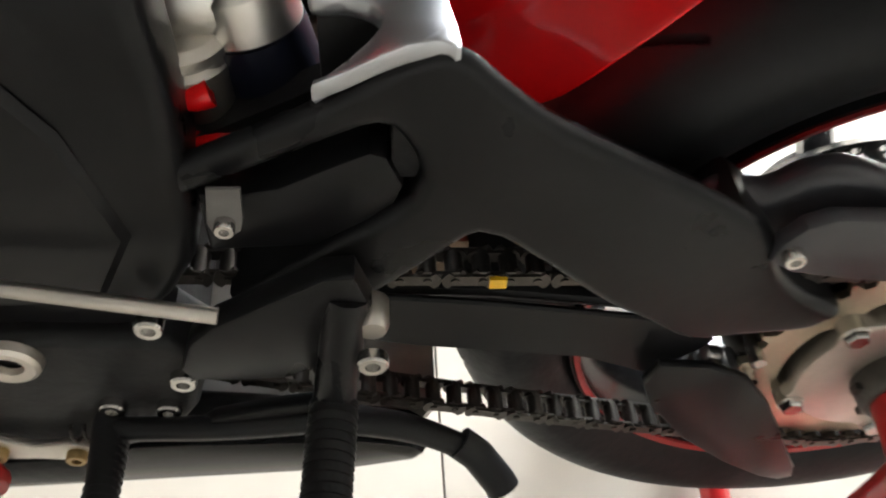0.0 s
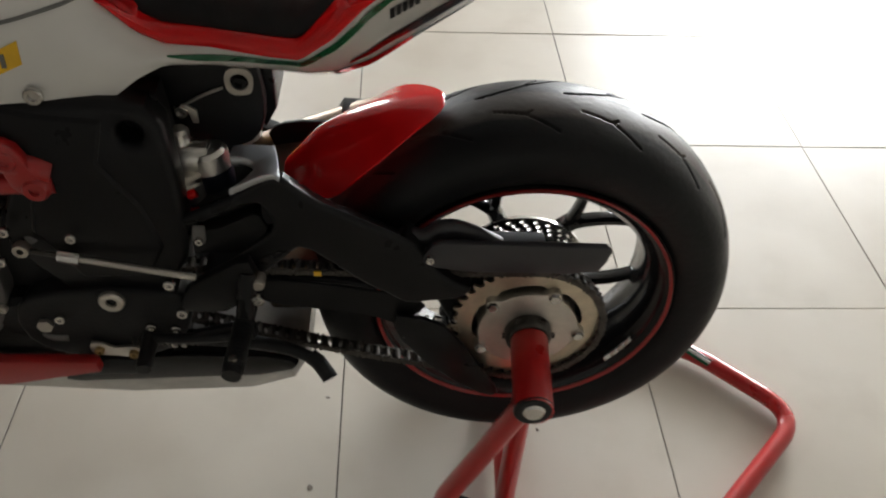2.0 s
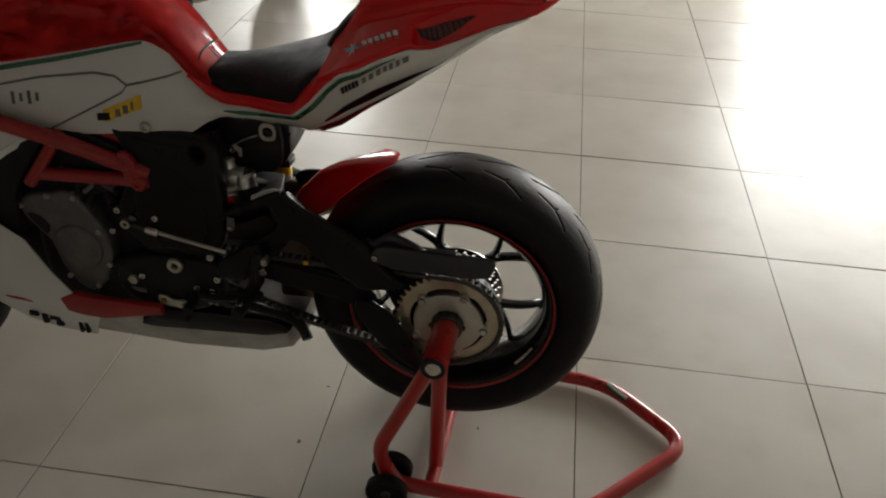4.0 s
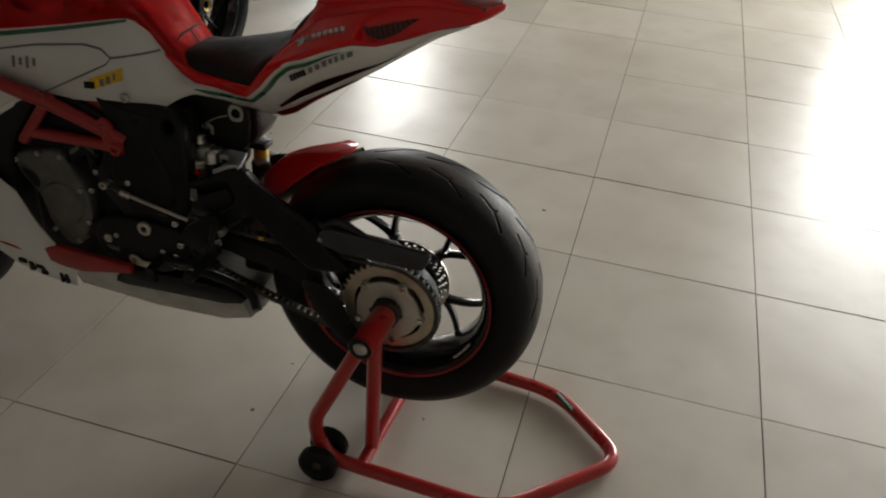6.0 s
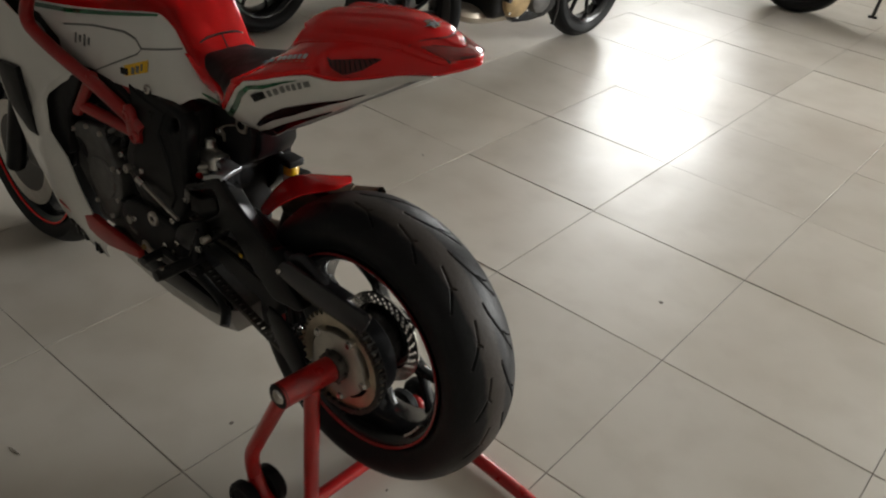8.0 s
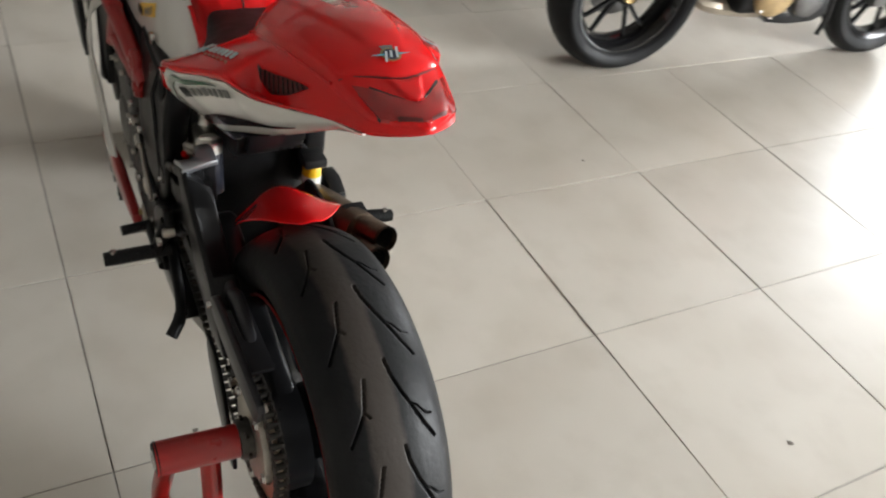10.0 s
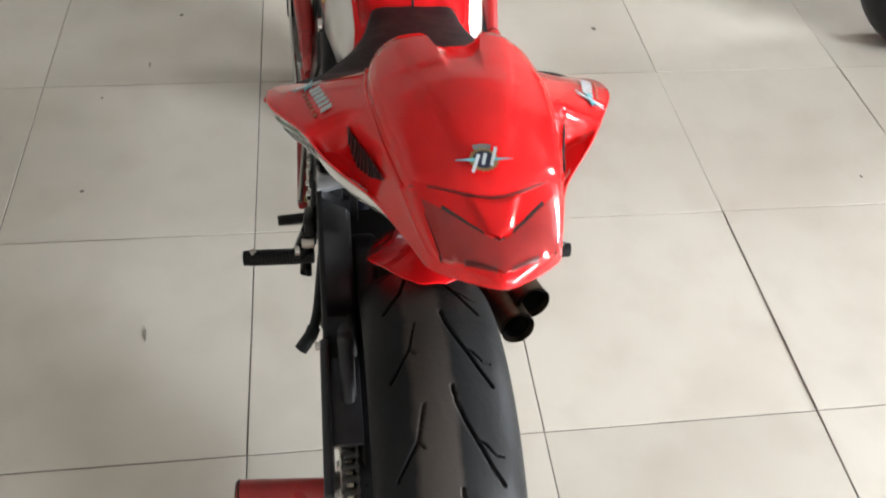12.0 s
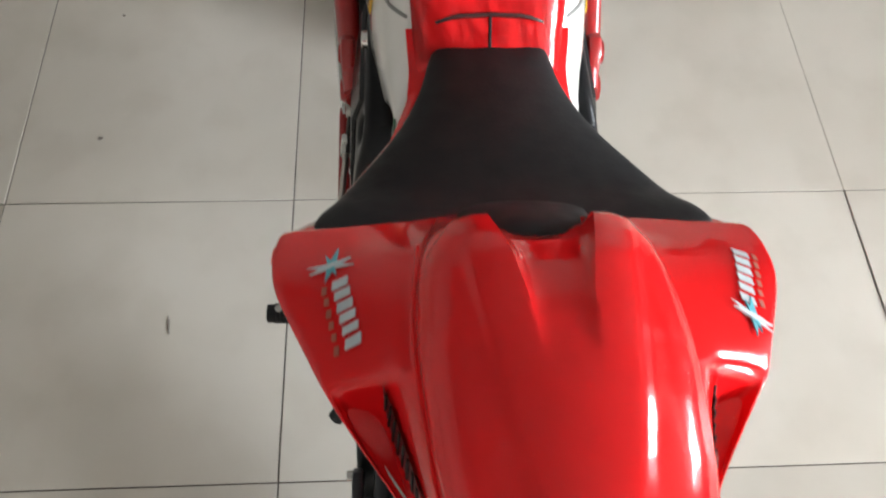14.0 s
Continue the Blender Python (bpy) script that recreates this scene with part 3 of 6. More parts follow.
def build_swingarm(bike):
    """The single-sided arm: outer shell with a recess in front, lower bar, bridge to the shock, and what is bolted to it."""
    shell = [(-0.205, 0.600), (-0.155, 0.622), (-0.098, 0.652), (-0.066, 0.672), (-0.048, 0.680), (-0.033, 0.676), (-0.018, 0.662), (0.012, 0.638), (0.060, 0.611), (0.097, 0.591), (0.122, 0.575), (0.140, 0.556),
             (0.153, 0.530), (0.178, 0.507), (0.203, 0.492), (0.198, 0.482), (0.186, 0.473), (0.150, 0.469), (0.116, 0.466), (0.085, 0.486), (0.055, 0.506), (0.020, 0.537), (-0.006, 0.560), (-0.016, 0.565),
             (-0.026, 0.565), (-0.050, 0.541), (-0.074, 0.518), (-0.100, 0.492), (-0.125, 0.482), (-0.145, 0.490), (-0.150, 0.512), (-0.146, 0.520), (-0.067, 0.583), (-0.056, 0.598), (-0.053, 0.612), (-0.060, 0.630),
             (-0.072, 0.640), (-0.100, 0.628), (-0.155, 0.600), (-0.205, 0.577)]
    bm = plate(bmesh.new(), curve2(shell, 3), YC - 0.148, YC - 0.100, (), 0.008, 4)
    for v in bm.verts:            # the top falls away behind its rim
        rim_z = float(np.interp(v.co.x, [-0.205, -0.155, -0.098, -0.066, -0.048, -0.033, -0.018, 0.012, 0.060, 0.097, 0.122], [0.600, 0.622, 0.652, 0.672, 0.680, 0.676, 0.662, 0.638, 0.611, 0.591, 0.575]))
        if v.co.x < 0.11 and v.co.z > rim_z - 0.012 and v.co.y > YC - 0.130:
            v.co.z -= 0.030 if v.co.x < -0.03 else 0.022
    arm = part("swingarm", bm, SATIN, bike, "massive black single-sided swingarm", 40)
    part("recess", plate(bmesh.new(), [(-0.205, 0.557), (-0.205, 0.59), (-0.15, 0.612), (-0.10, 0.638), (-0.06, 0.65), (-0.040, 0.61), (-0.050, 0.585), (-0.10, 0.557)], YC - 0.118, YC - 0.100, (), 0.0), BLACK, arm)
    bar = [(-0.120, 0.500), (-0.066, 0.498), (0.0, 0.489), (0.054, 0.479), (0.116, 0.466), (0.142, 0.446), (0.124, 0.424), (0.105, 0.408), (0.06, 0.429), (-0.048, 0.447), (-0.079, 0.456), (-0.125, 0.464)]
    part("lower_bar", plate(bmesh.new(), curve2(bar, 2), YC - 0.134, YC - 0.129, (), 0.0015, 1), SATIN, arm)
    part("chain_slider", tube(bmesh.new(), [(-0.10, YC - 0.119, 0.494), (0.0, YC - 0.119, 0.486), (0.10, YC - 0.119, 0.470)], 0.006, 8), BLACK, arm)
    inner = [(-0.045, 0.55), (-0.042, 0.575), (-0.030, 0.590), (0.0, 0.585), (0.115, 0.545), (0.215, 0.515), (0.29, 0.497), (0.35, 0.47), (0.382, 0.42), (0.378, 0.36), (0.34, 0.318),
             (0.29, 0.306), (0.235, 0.325), (0.18, 0.38), (0.14, 0.45), (0.02, 0.52)]
    part("inner_arm", plate(bmesh.new(), curve2(inner, 3), YC - 0.104, YC - 0.062, (), 0.012, 3), SATIN, arm)
    pad = [(-0.158, 0.594), (-0.138, 0.594), (-0.120, 0.597), (-0.096, 0.610), (-0.076, 0.620), (-0.068, 0.617), (-0.060, 0.598), (-0.064, 0.586), (-0.078, 0.573), (-0.104, 0.555), (-0.158, 0.552)]
    part("swingarm_pad", plate(bmesh.new(), pad, YC - 0.142, YC - 0.116, (), 0.003, 2), SATIN, arm, "", 25)
    # the bridge to the shock: a deck with a round scoop in front
    deck = curve2([(-0.038, -0.1415), (-0.048, -0.090), (-0.054, -0.087), (-0.080, -0.085), (-0.096, -0.087), (-0.101, -0.094), (-0.101, -0.110), (-0.096, -0.113), (-0.085, -0.1135), (-0.075, -0.118),
                   (-0.070, -0.126), (-0.075, -0.1335), (-0.085, -0.139), (-0.093, -0.1428), (-0.099, -0.1448), (-0.098, -0.1460), (-0.085, -0.1460), (-0.060, -0.1455), (-0.046, -0.1448)], 4)
    bm = plate(bmesh.new(), deck, -0.010, 0.0, (), 0.002, 2)
    for v in bm.verts:
        x, h, y = v.co
        near = float(np.interp(x, [-0.15, -0.12, -0.10, -0.085, -0.071, -0.06, -0.048, -0.036], [0.636, 0.652, 0.663, 0.670, 0.678, 0.683, 0.685, 0.681]))
        k = min(1.0, max(0.0, (y + 0.146) / 0.045))
        v.co = (x, YC + y, near + (0.686 - near) * k * k * (3 - 2 * k) + h)
    bmesh.ops.recalc_face_normals(bm, faces=bm.faces)
    # the deck's pale colour paints in reflected window light
    part("swingarm_bridge", bm, DECKSHEEN, arm, "swingarm deck with a round scoop, coloured pale for reflected light", 30)
    part("scoop_wall", plate(bmesh.new(), [(-0.098, 0.60), (-0.098, 0.675), (-0.055, 0.677), (-0.048, 0.60)], YC - 0.111, YC - 0.088, (), 0.002), BLACK, arm)
    part("scoop_wall", plate(bmesh.new(), [(-0.066, 0.60), (-0.066, 0.672), (-0.044, 0.675), (-0.036, 0.60)], YC - 0.138, YC - 0.110, (), 0.002), BLACK, arm)
    bm = bmesh.new()
    loft(bm, [[(-0.05, YC + y, 0.655), (-0.040, YC + y, 0.655), (0.012, YC + y, 0.606), (0.01, YC + y, 0.55)] for y in (-0.128, -0.118, -0.108, -0.100)])
    part("bridge_slope", bm, SATIN, arm, "", 30)
    part("hub_housing", lathe(bmesh.new(), [(0.085, -0.118), (0.094, -0.112), (0.098, -0.09), (0.098, -0.062), (0.05, -0.055)], (AX, YC, AZ), 48), SATIN, arm)
    hump = [(0.098, 0.560), (0.112, 0.576), (0.136, 0.573), (0.152, 0.585), (0.172, 0.590), (0.196, 0.584), (0.235, 0.563), (0.262, 0.540), (0.24, 0.51), (0.16, 0.51), (0.11, 0.54)]
    part("axle_carrier", plate(bmesh.new(), curve2(hump, 3), YC - 0.128, YC - 0.106, (), 0.009, 4), GUARD, arm, "rounded black axle carrier", 40)
    # chain guard over the upper run and the fin under the lower run
    guard = [(0.136, 0.548), (0.138, 0.562), (0.147, 0.575), (0.160, 0.581), (0.376, 0.574), (0.383, 0.566), (0.379, 0.549), (0.370, 0.531), (0.330, 0.527), (0.193, 0.530), (0.152, 0.538)]
    g = part("chain_guard", plate(bmesh.new(), guard, YC - 0.152, YC - 0.140, (), 0.003, 2), GUARD, bike, "black plastic chain guard held by a steel screw", 25)
    part("guard_web", plate(bmesh.new(), [(0.17, 0.560), (0.30, 0.556), (0.30, 0.550), (0.17, 0.553)], YC - 0.140, YC - 0.100, (), 0.001), GUARD, g)
    bolt(g, 0.145, YC - 0.154, 0.556, 0.006)
    bolt(g, 0.372, YC - 0.138, 0.562, 0.007, ALU, -1, "guard_clip")
    fin = [(0.104, 0.442), (0.140, 0.437), (0.170, 0.420), (0.196, 0.385), (0.215, 0.352), (0.236, 0.314), (0.253, 0.284), (0.257, 0.268), (0.247, 0.263), (0.229, 0.270), (0.190, 0.299), (0.146, 0.341), (0.109, 0.392), (0.098, 0.420)]
    part("chain_fin", plate(bmesh.new(), fin, YC - 0.150, YC - 0.142, (), 0.003), SATIN, bike, "black plastic fin beside the lower chain run")
    # adjuster and small steel pieces in front of the sprocket
    for x, z, r in ((0.172, 0.392, 0.010), (0.186, 0.386, 0.007), (0.146, 0.398, 0.005), (0.184, 0.412, 0.006)):
        part("adjuster", lathe(bmesh.new(), [(0, -0.024), (r * 0.9, -0.024), (r, -0.018), (r * 0.7, 0.0), (0, 0.0)], (x, YC - 0.108, z), 10), STEEL, arm)
    part("adjuster_sleeve", tube(bmesh.new(), [(0.156, YC - 0.112, 0.396), (0.172, YC - 0.112, 0.391)], 0.007, 12), STEEL, arm)
    # metal tab with its screw in front of the arm
    t = part("tab", plate(bmesh.new(), [(-0.148, 0.616), (-0.133, 0.616), (-0.134, 0.596), (-0.136, 0.588), (-0.142, 0.583), (-0.149, 0.586), (-0.151, 0.593)], YC - 0.160, YC - 0.157, (), 0.001), CASTALU, bike)
    bolt(t, -0.1425, YC - 0.161, 0.594, 0.005)
    return arm


def build_hugger(bike):
    """The red mudguard over the front of the rear tyre: a blade in the shape of a shield that ends in a point at its rear."""
    X = [-0.055, -0.045, -0.030, -0.010, 0.008, 0.0226, 0.050, 0.086, 0.113, 0.140, 0.155, 0.164]
    ZC = [0.594, 0.606, 0.622, 0.646, 0.659, 0.667, 0.680, 0.690, 0.697, 0.701, 0.7025, 0.703]
    WE = [0.020, 0.040, 0.058, 0.070, 0.077, 0.081, 0.085, 0.081, 0.066, 0.046, 0.030, 0.014]
    ZE = [0.575, 0.578, 0.582, 0.588, 0.592, 0.599, 0.631, 0.663, 0.684, 0.694, 0.699, 0.702]
    bm = bmesh.new()
    rings = []
    for x, zc, we, ze in zip(X, ZC, WE, ZE):
        ring = []
        for q in (-1, -0.96, -0.85, -0.70, -0.545, -0.52, -0.495, -0.36, -0.18, 0, 0.18, 0.36, 0.495, 0.52, 0.545, 0.70, 0.85, 0.96, 1):
            a = abs(q)
            fall = float(np.interp(a, [0, 0.18, 0.36, 0.495, 0.52, 0.545, 0.70, 0.85, 0.96, 1], [0, 0.04, 0.19, 0.345, 0.375, 0.425, 0.62, 0.81, 0.95, 1]))
            ring.append((x, YC + we * q, zc - (zc - ze) * fall))
        rings.append(ring)
    loft(bm, rings, False, False)
    bmesh.ops.recalc_face_normals(bm, faces=bm.faces)
    bmesh.ops.solidify(bm, geom=bm.faces[:], thickness=0.003)
    part("rear_mudguard", grow(bm, 1), RED, bike, "glossy red rear mudguard hugging the tyre", 50)


def build_shock(bike):
    base, top = Vector((-0.150, YC - 0.101, 0.545)), Vector((-0.153, YC - 0.098, 0.645))
    sh = part("shock_absorber", tube(bmesh.new(), [base, top], 0.012, 20), ALU, bike, "rear shock absorber with red coil spring")
    pts = []
    for k in range(90):
        s = k / 89
        a = 2 * math.pi * 2.7 * s + 0.6
        pts.append(base.lerp(top, 0.12 + s * 0.76) + Vector((0.017 * math.cos(a), 0.017 * math.sin(a), 0)))
    part("coil_spring", tube(bmesh.new(), pts, 0.0070, 12), RED, sh, "red coil spring")
    part("spring_seat", lathe(bmesh.new(), [(0, 0), (0.021, 0), (0.024, 0.003), (0.024, 0.009), (0.021, 0.012), (0.024, 0.015), (0.024, 0.020), (0.020, 0.024), (0, 0.024)], (top.x - 0.010, top.y + 0.004, 0.630), 28, "z"), ALU, sh, "notched alloy spring seat")
    low, mid, high = Vector((-0.111, YC - 0.084, 0.578)), Vector((-0.129, YC - 0.082, 0.648)), Vector((-0.134, YC - 0.080, 0.669))
    axis = (high - mid).normalized()
    res = part("reservoir", tube(bmesh.new(), [mid, high], 0.0240, 32), POLISHED, sh, "polished gas reservoir")
    part("reservoir_shoulder", tube(bmesh.new(), [high, high + axis * 0.006], 0.0240, 32, r_end=0.0205), POLISHED, res)
    part("reservoir_neck", tube(bmesh.new(), rounded([high - axis * 0.006, Vector((-0.168, YC - 0.082, 0.664)), Vector((-0.205, YC - 0.080, 0.656))], 0.015), 0.0215, 20), POLISHED, res)
    part("reservoir_cap", lathe(bmesh.new(), [(0, 0.020), (0.009, 0.020), (0.0125, 0.016), (0.0125, 0.004), (0.015, 0.0), (0.015, -0.01)], (-0.166, YC - 0.076, 0.682), 24, "z"), POLISHED, res)
    part("lower_body", tube(bmesh.new(), [low, mid], 0.0246, 32), NAVYBLACK, sh, "dark reservoir body")


def side_panel_point(x, v, side):
    """A place on the white flank below tank, seat and tail; v runs from its upper edge to its lower edge."""
    X = [-0.78, -0.60, -0.45, -0.30, -0.256, -0.225, -0.19, -0.16, -0.106, -0.039, 0.0, 0.036, 0.071, 0.095, 0.125, 0.164, 0.205, 0.222, 0.245, 0.293, 0.348, 0.402]
    ZT = [0.85, 0.878, 0.908, 0.940, 0.914, 0.872, 0.834, 0.822, 0.828, 0.840, 0.850, 0.884, 0.925, 0.944, 0.953, 0.968, 0.980, 0.978, 0.976, 0.988, 1.009, 1.021]
    YT = [0.135, 0.122, 0.105, 0.086, 0.083, 0.079, 0.076, 0.079, 0.096, 0.136, 0.160, 0.178, 0.188, 0.188, 0.182, 0.160, 0.143, 0.136, 0.119, 0.090, 0.070, 0.053]
    ZB = [0.765, 0.757, 0.754, 0.765, 0.765, 0.763, 0.788, 0.801, 0.796, 0.781, 0.770, 0.782, 0.803, 0.823, 0.845, 0.870, 0.896, 0.908, 0.922, 0.955, 0.992, 1.018]
    YB = [0.142, 0.140, 0.136, 0.124, 0.116, 0.110, 0.102, 0.095, 0.086, 0.070, 0.062, 0.076, 0.090, 0.095, 0.094, 0.091, 0.086, 0.083, 0.077, 0.064, 0.054, 0.050]
    zt, yt, zb, yb = (float(np.interp(x, X, a)) for a in (ZT, YT, ZB, YB))
    bulge = 0.010 * math.sin(math.pi * v) * min(1.0, max(0.0, (0.40 - x) / 0.16))
    return Vector((x, YC + side * (yt + (yb - yt) * v + bulge), zt + (zb - zt) * v))


def edge_stripe(x0, x1, down, wide, side, lift=0.0018, nx=70):
    """A thin stripe on the flank that follows its upper edge at a small distance and thins out at both ends."""
    bm = bmesh.new()
    rings = []
    for x in np.linspace(x0, x1, nx):
        a, b, low = side_panel_point(x - 0.01, 0, side), side_panel_point(x + 0.01, 0, side), side_panel_point(x, 1, side)
        top = side_panel_point(x, 0, side)
        steep = math.hypot(1.0, (b.z - a.z) / 0.02) / max(0.02, top.z - low.z)
        s = (x - x0) / (x1 - x0)
        w = wide * min(1.0, s * 7 + 0.15, (1 - s) * 5 + 0.1)
        ring = []
        for d in (down, down + w * 0.5, down + w):
            p = side_panel_point(x, d * steep, side)
            p.y += side * lift
            ring.append(p)
        rings.append(ring)
    loft(bm, rings, False, False)
    bmesh.ops.recalc_face_normals(bm, faces=bm.faces)
    made = bmesh.ops.extrude_face_region(bm, geom=bm.faces[:])
    bmesh.ops.translate(bm, verts=[v for v in made["geom"] if isinstance(v, bmesh.types.BMVert)], vec=(0, -side * 0.001, 0))
    return bm


def flank_line(xa, za, xb, zb, wide, side, lift=0.0016):
    """A thin straight line on the flank between two places given by x and height."""
    bm = bmesh.new()
    rings = []
    for s in np.linspace(0, 1, 14):
        x, z = xa + (xb - xa) * s, za + (zb - za) * s
        top, low = side_panel_point(x, 0, side), side_panel_point(x, 1, side)
        ring = []
        for d in (wide * 0.5, -wide * 0.5):
            p = side_panel_point(x, min(1.0, max(0.0, (top.z - z - d) / (top.z - low.z))), side)
            p.y += side * lift
            ring.append(p)
        rings.append(ring)
    loft(bm, rings, False, False)
    bmesh.ops.recalc_face_normals(bm, faces=bm.faces)
    made = bmesh.ops.extrude_face_region(bm, geom=bm.faces[:])
    bmesh.ops.translate(bm, verts=[v for v in made["geom"] if isinstance(v, bmesh.types.BMVert)], vec=(0, -side * 0.001, 0))
    return bm


def flank_patch(x0, x1, v0, v1, side, nx=24, nv=4, lift=0.0, thick=0.003, v0b=None, v1b=None):
    """A piece of skin on the flank, whose band of v may change along it."""
    v0b, v1b = v0 if v0b is None else v0b, v1 if v1b is None else v1b
    bm = bmesh.new()
    rings = []
    for x in np.linspace(x0, x1, nx):
        s = (x - x0) / (x1 - x0)
        ring = []
        for v in np.linspace(v0 + (v0b - v0) * s, v1 + (v1b - v1) * s, nv):
            p = side_panel_point(x, v, side)
            p.y += side * lift
            ring.append(p)
        rings.append(ring)
    loft(bm, rings, False, False)
    bmesh.ops.recalc_face_normals(bm, faces=bm.faces)
    made = bmesh.ops.extrude_face_region(bm, geom=bm.faces[:])
    bmesh.ops.translate(bm, verts=[v for v in made["geom"] if isinstance(v, bmesh.types.BMVert)], vec=(0, -side * thick, 0))
    return bm


def build_flanks(bike):
    for side in (-1, 1):
        fl = part("flank_panel", flank_patch(-0.78, 0.402, 0, 1, side, 120, 9, 0, 0.006), WHITE, bike, "white lacquered flank panel with green and red stripes", 50)
        part("green_stripe", flank_patch(-0.76, -0.30, 0.06, 0.16, side, 30, 3, 0.0018, 0.001, 0.03, 0.06), GREEN, fl)
        part("green_stripe", edge_stripe(-0.155, 0.185, 0.0085, 0.0085, side), GREEN, fl)
        for xa, za, xb, zb in ((-0.60, 0.838, -0.50, 0.861), (-0.50, 0.861, -0.392, 0.876), (-0.392, 0.876, -0.352, 0.872), (-0.352, 0.872, -0.330, 0.857), (-0.330, 0.857, -0.233, 0.880),
                               (-0.330, 0.857, -0.340, 0.843), (-0.340, 0.843, -0.42, 0.800), (-0.42, 0.800, -0.50, 0.757)):
            part("panel_line", flank_line(xa, za, xb, zb, 0.0042, side), GREYLINE, fl)
        part("sticker", flank_patch(-0.380, -0.304, 0.70, 0.85, side, 12, 3, 0.0020, 0.001, 0.56, 0.71), YELLOW, fl, "yellow sticker with black bars")
        for k, (a, b) in enumerate(((-0.392, -0.368), (-0.356, -0.346), (-0.341, -0.331), (-0.325, -0.320))):
            part("sticker_bar", flank_patch(a, b, 0.735 - 0.036 * k, 0.825 - 0.036 * k, side, 4, 3, 0.0028, 0.0006), GREYLINE if k else BLACK, fl)
        # dark hatched block and strokes along the tail, and the two-piece dark insert below them
        for k in range(5):
            part("tail_bar", flank_patch(0.094 + 0.0062 * k, 0.099 + 0.0062 * k, 0.24 - 0.008 * k, 0.37 - 0.008 * k, side, 4, 3, 0.0022, 0.0008), BLACK, fl)
        for a, b, v0, v1, v0b, v1b in ((0.130, 0.136, 0.21, 0.33, 0.20, 0.32), (0.141, 0.148, 0.20, 0.32, 0.19, 0.31), (0.153, 0.160, 0.18, 0.31, 0.17, 0.30),
                                       (0.164, 0.170, 0.18, 0.29, 0.17, 0.29), (0.174, 0.180, 0.16, 0.30, 0.15, 0.29), (0.185, 0.191, 0.15, 0.29, 0.14, 0.28), (0.196, 0.206, 0.14, 0.27, 0.13, 0.26)):
            part("tail_mark", flank_patch(a, b, v0, v1, side, 5, 3, 0.0022, 0.0008, v0b, v1b), GREYLINE, fl)
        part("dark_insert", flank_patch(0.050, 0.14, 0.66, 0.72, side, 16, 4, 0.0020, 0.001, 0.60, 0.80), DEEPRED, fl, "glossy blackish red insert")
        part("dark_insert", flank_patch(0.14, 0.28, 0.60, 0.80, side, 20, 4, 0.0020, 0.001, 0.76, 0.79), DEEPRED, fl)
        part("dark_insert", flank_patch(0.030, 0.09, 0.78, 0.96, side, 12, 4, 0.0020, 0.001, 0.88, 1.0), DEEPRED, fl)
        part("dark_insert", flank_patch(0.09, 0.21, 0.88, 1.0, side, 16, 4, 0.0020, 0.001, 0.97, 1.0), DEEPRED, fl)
        # small scribbled sticker on the tank flank
        for k in range(4):
            part("faded_sticker", flank_patch(-0.555 + 0.016 * k, -0.549 + 0.016 * k, 0.42 + 0.03 * (k % 2), 0.60 - 0.04 * (k % 2), side, 3, 3, 0.0020, 0.0008), GREYLINE, fl)
        if side < 0:
            bolt(fl, -0.300, YC - 0.129, 0.780, 0.011)


def build_tank(bike):
    """The tank, wide at the front and narrow where it meets the seat."""
    X = np.array([-0.80, -0.74, -0.66, -0.58, -0.50, -0.43, -0.37, -0.32, -0.28, -0.245, -0.213, -0.185])
    zt = np.interp(X, [-0.80, -0.62, -0.48, -0.36, -0.29, -0.25, -0.215, -0.185], [1.03, 1.062, 1.058, 1.03, 0.99, 0.952, 0.905, 0.868])
    hw = np.interp(X, [-0.80, -0.6, -0.45, -0.36, -0.30, -0.25, -0.185], [0.150, 0.150, 0.132, 0.112, 0.092, 0.075, 0.060])
    bm = bmesh.new()
    rings = []
    for x, z, w in zip(X, zt, hw):
        low = side_panel_point(x, 0.0, 1)
        zl, yl = min(low.z, z - 0.03), low.y - YC
        ring = []
        for q in (-1, -0.9, -0.72, -0.45, 0, 0.45, 0.72, 0.9, 1):
            a = abs(q)
            sgn = 1 if q >= 0 else -1
            yy = {1: yl - 0.002, 0.9: max(w, yl) * 1.0, 0.72: w * 0.90, 0.45: w * 0.55, 0: 0}[a]
            zz = {1: zl - 0.012, 0.9: zl + (z - zl) * 0.42, 0.72: zl + (z - zl) * 0.82, 0.45: zl + (z - zl) * 0.97, 0: z}[a]
            ring.append((x, YC + sgn * yy, zz))
        rings.append(ring)
    loft(bm, rings, False, False)
    bmesh.ops.solidify(bm, geom=bm.faces[:], thickness=0.004)
    tank = part("fuel_tank", grow(bm, 2), RED, bike, "glossy red fuel tank narrowing towards the seat", 60)
    bm = bmesh.new()
    pts = [(-0.213, YC + q, float(np.interp(abs(q), [0, 0.034, 0.054, 0.063, 0.068], [0.9025, 0.9005, 0.892, 0.876, 0.862]))) for q in np.linspace(-0.068, 0.068, 19)]
    tube(bm, pts, 0.0030, 6)
    part("tank_seam", bm, DEEPRED, tank, "dark seam across the tank's rear end")
    bm = bmesh.new()
    tube(bm, [(-0.213, YC, 0.9015), (-0.186, YC, 0.8685)], 0.0018, 6)
    part("tank_seam", bm, BLACK, tank)


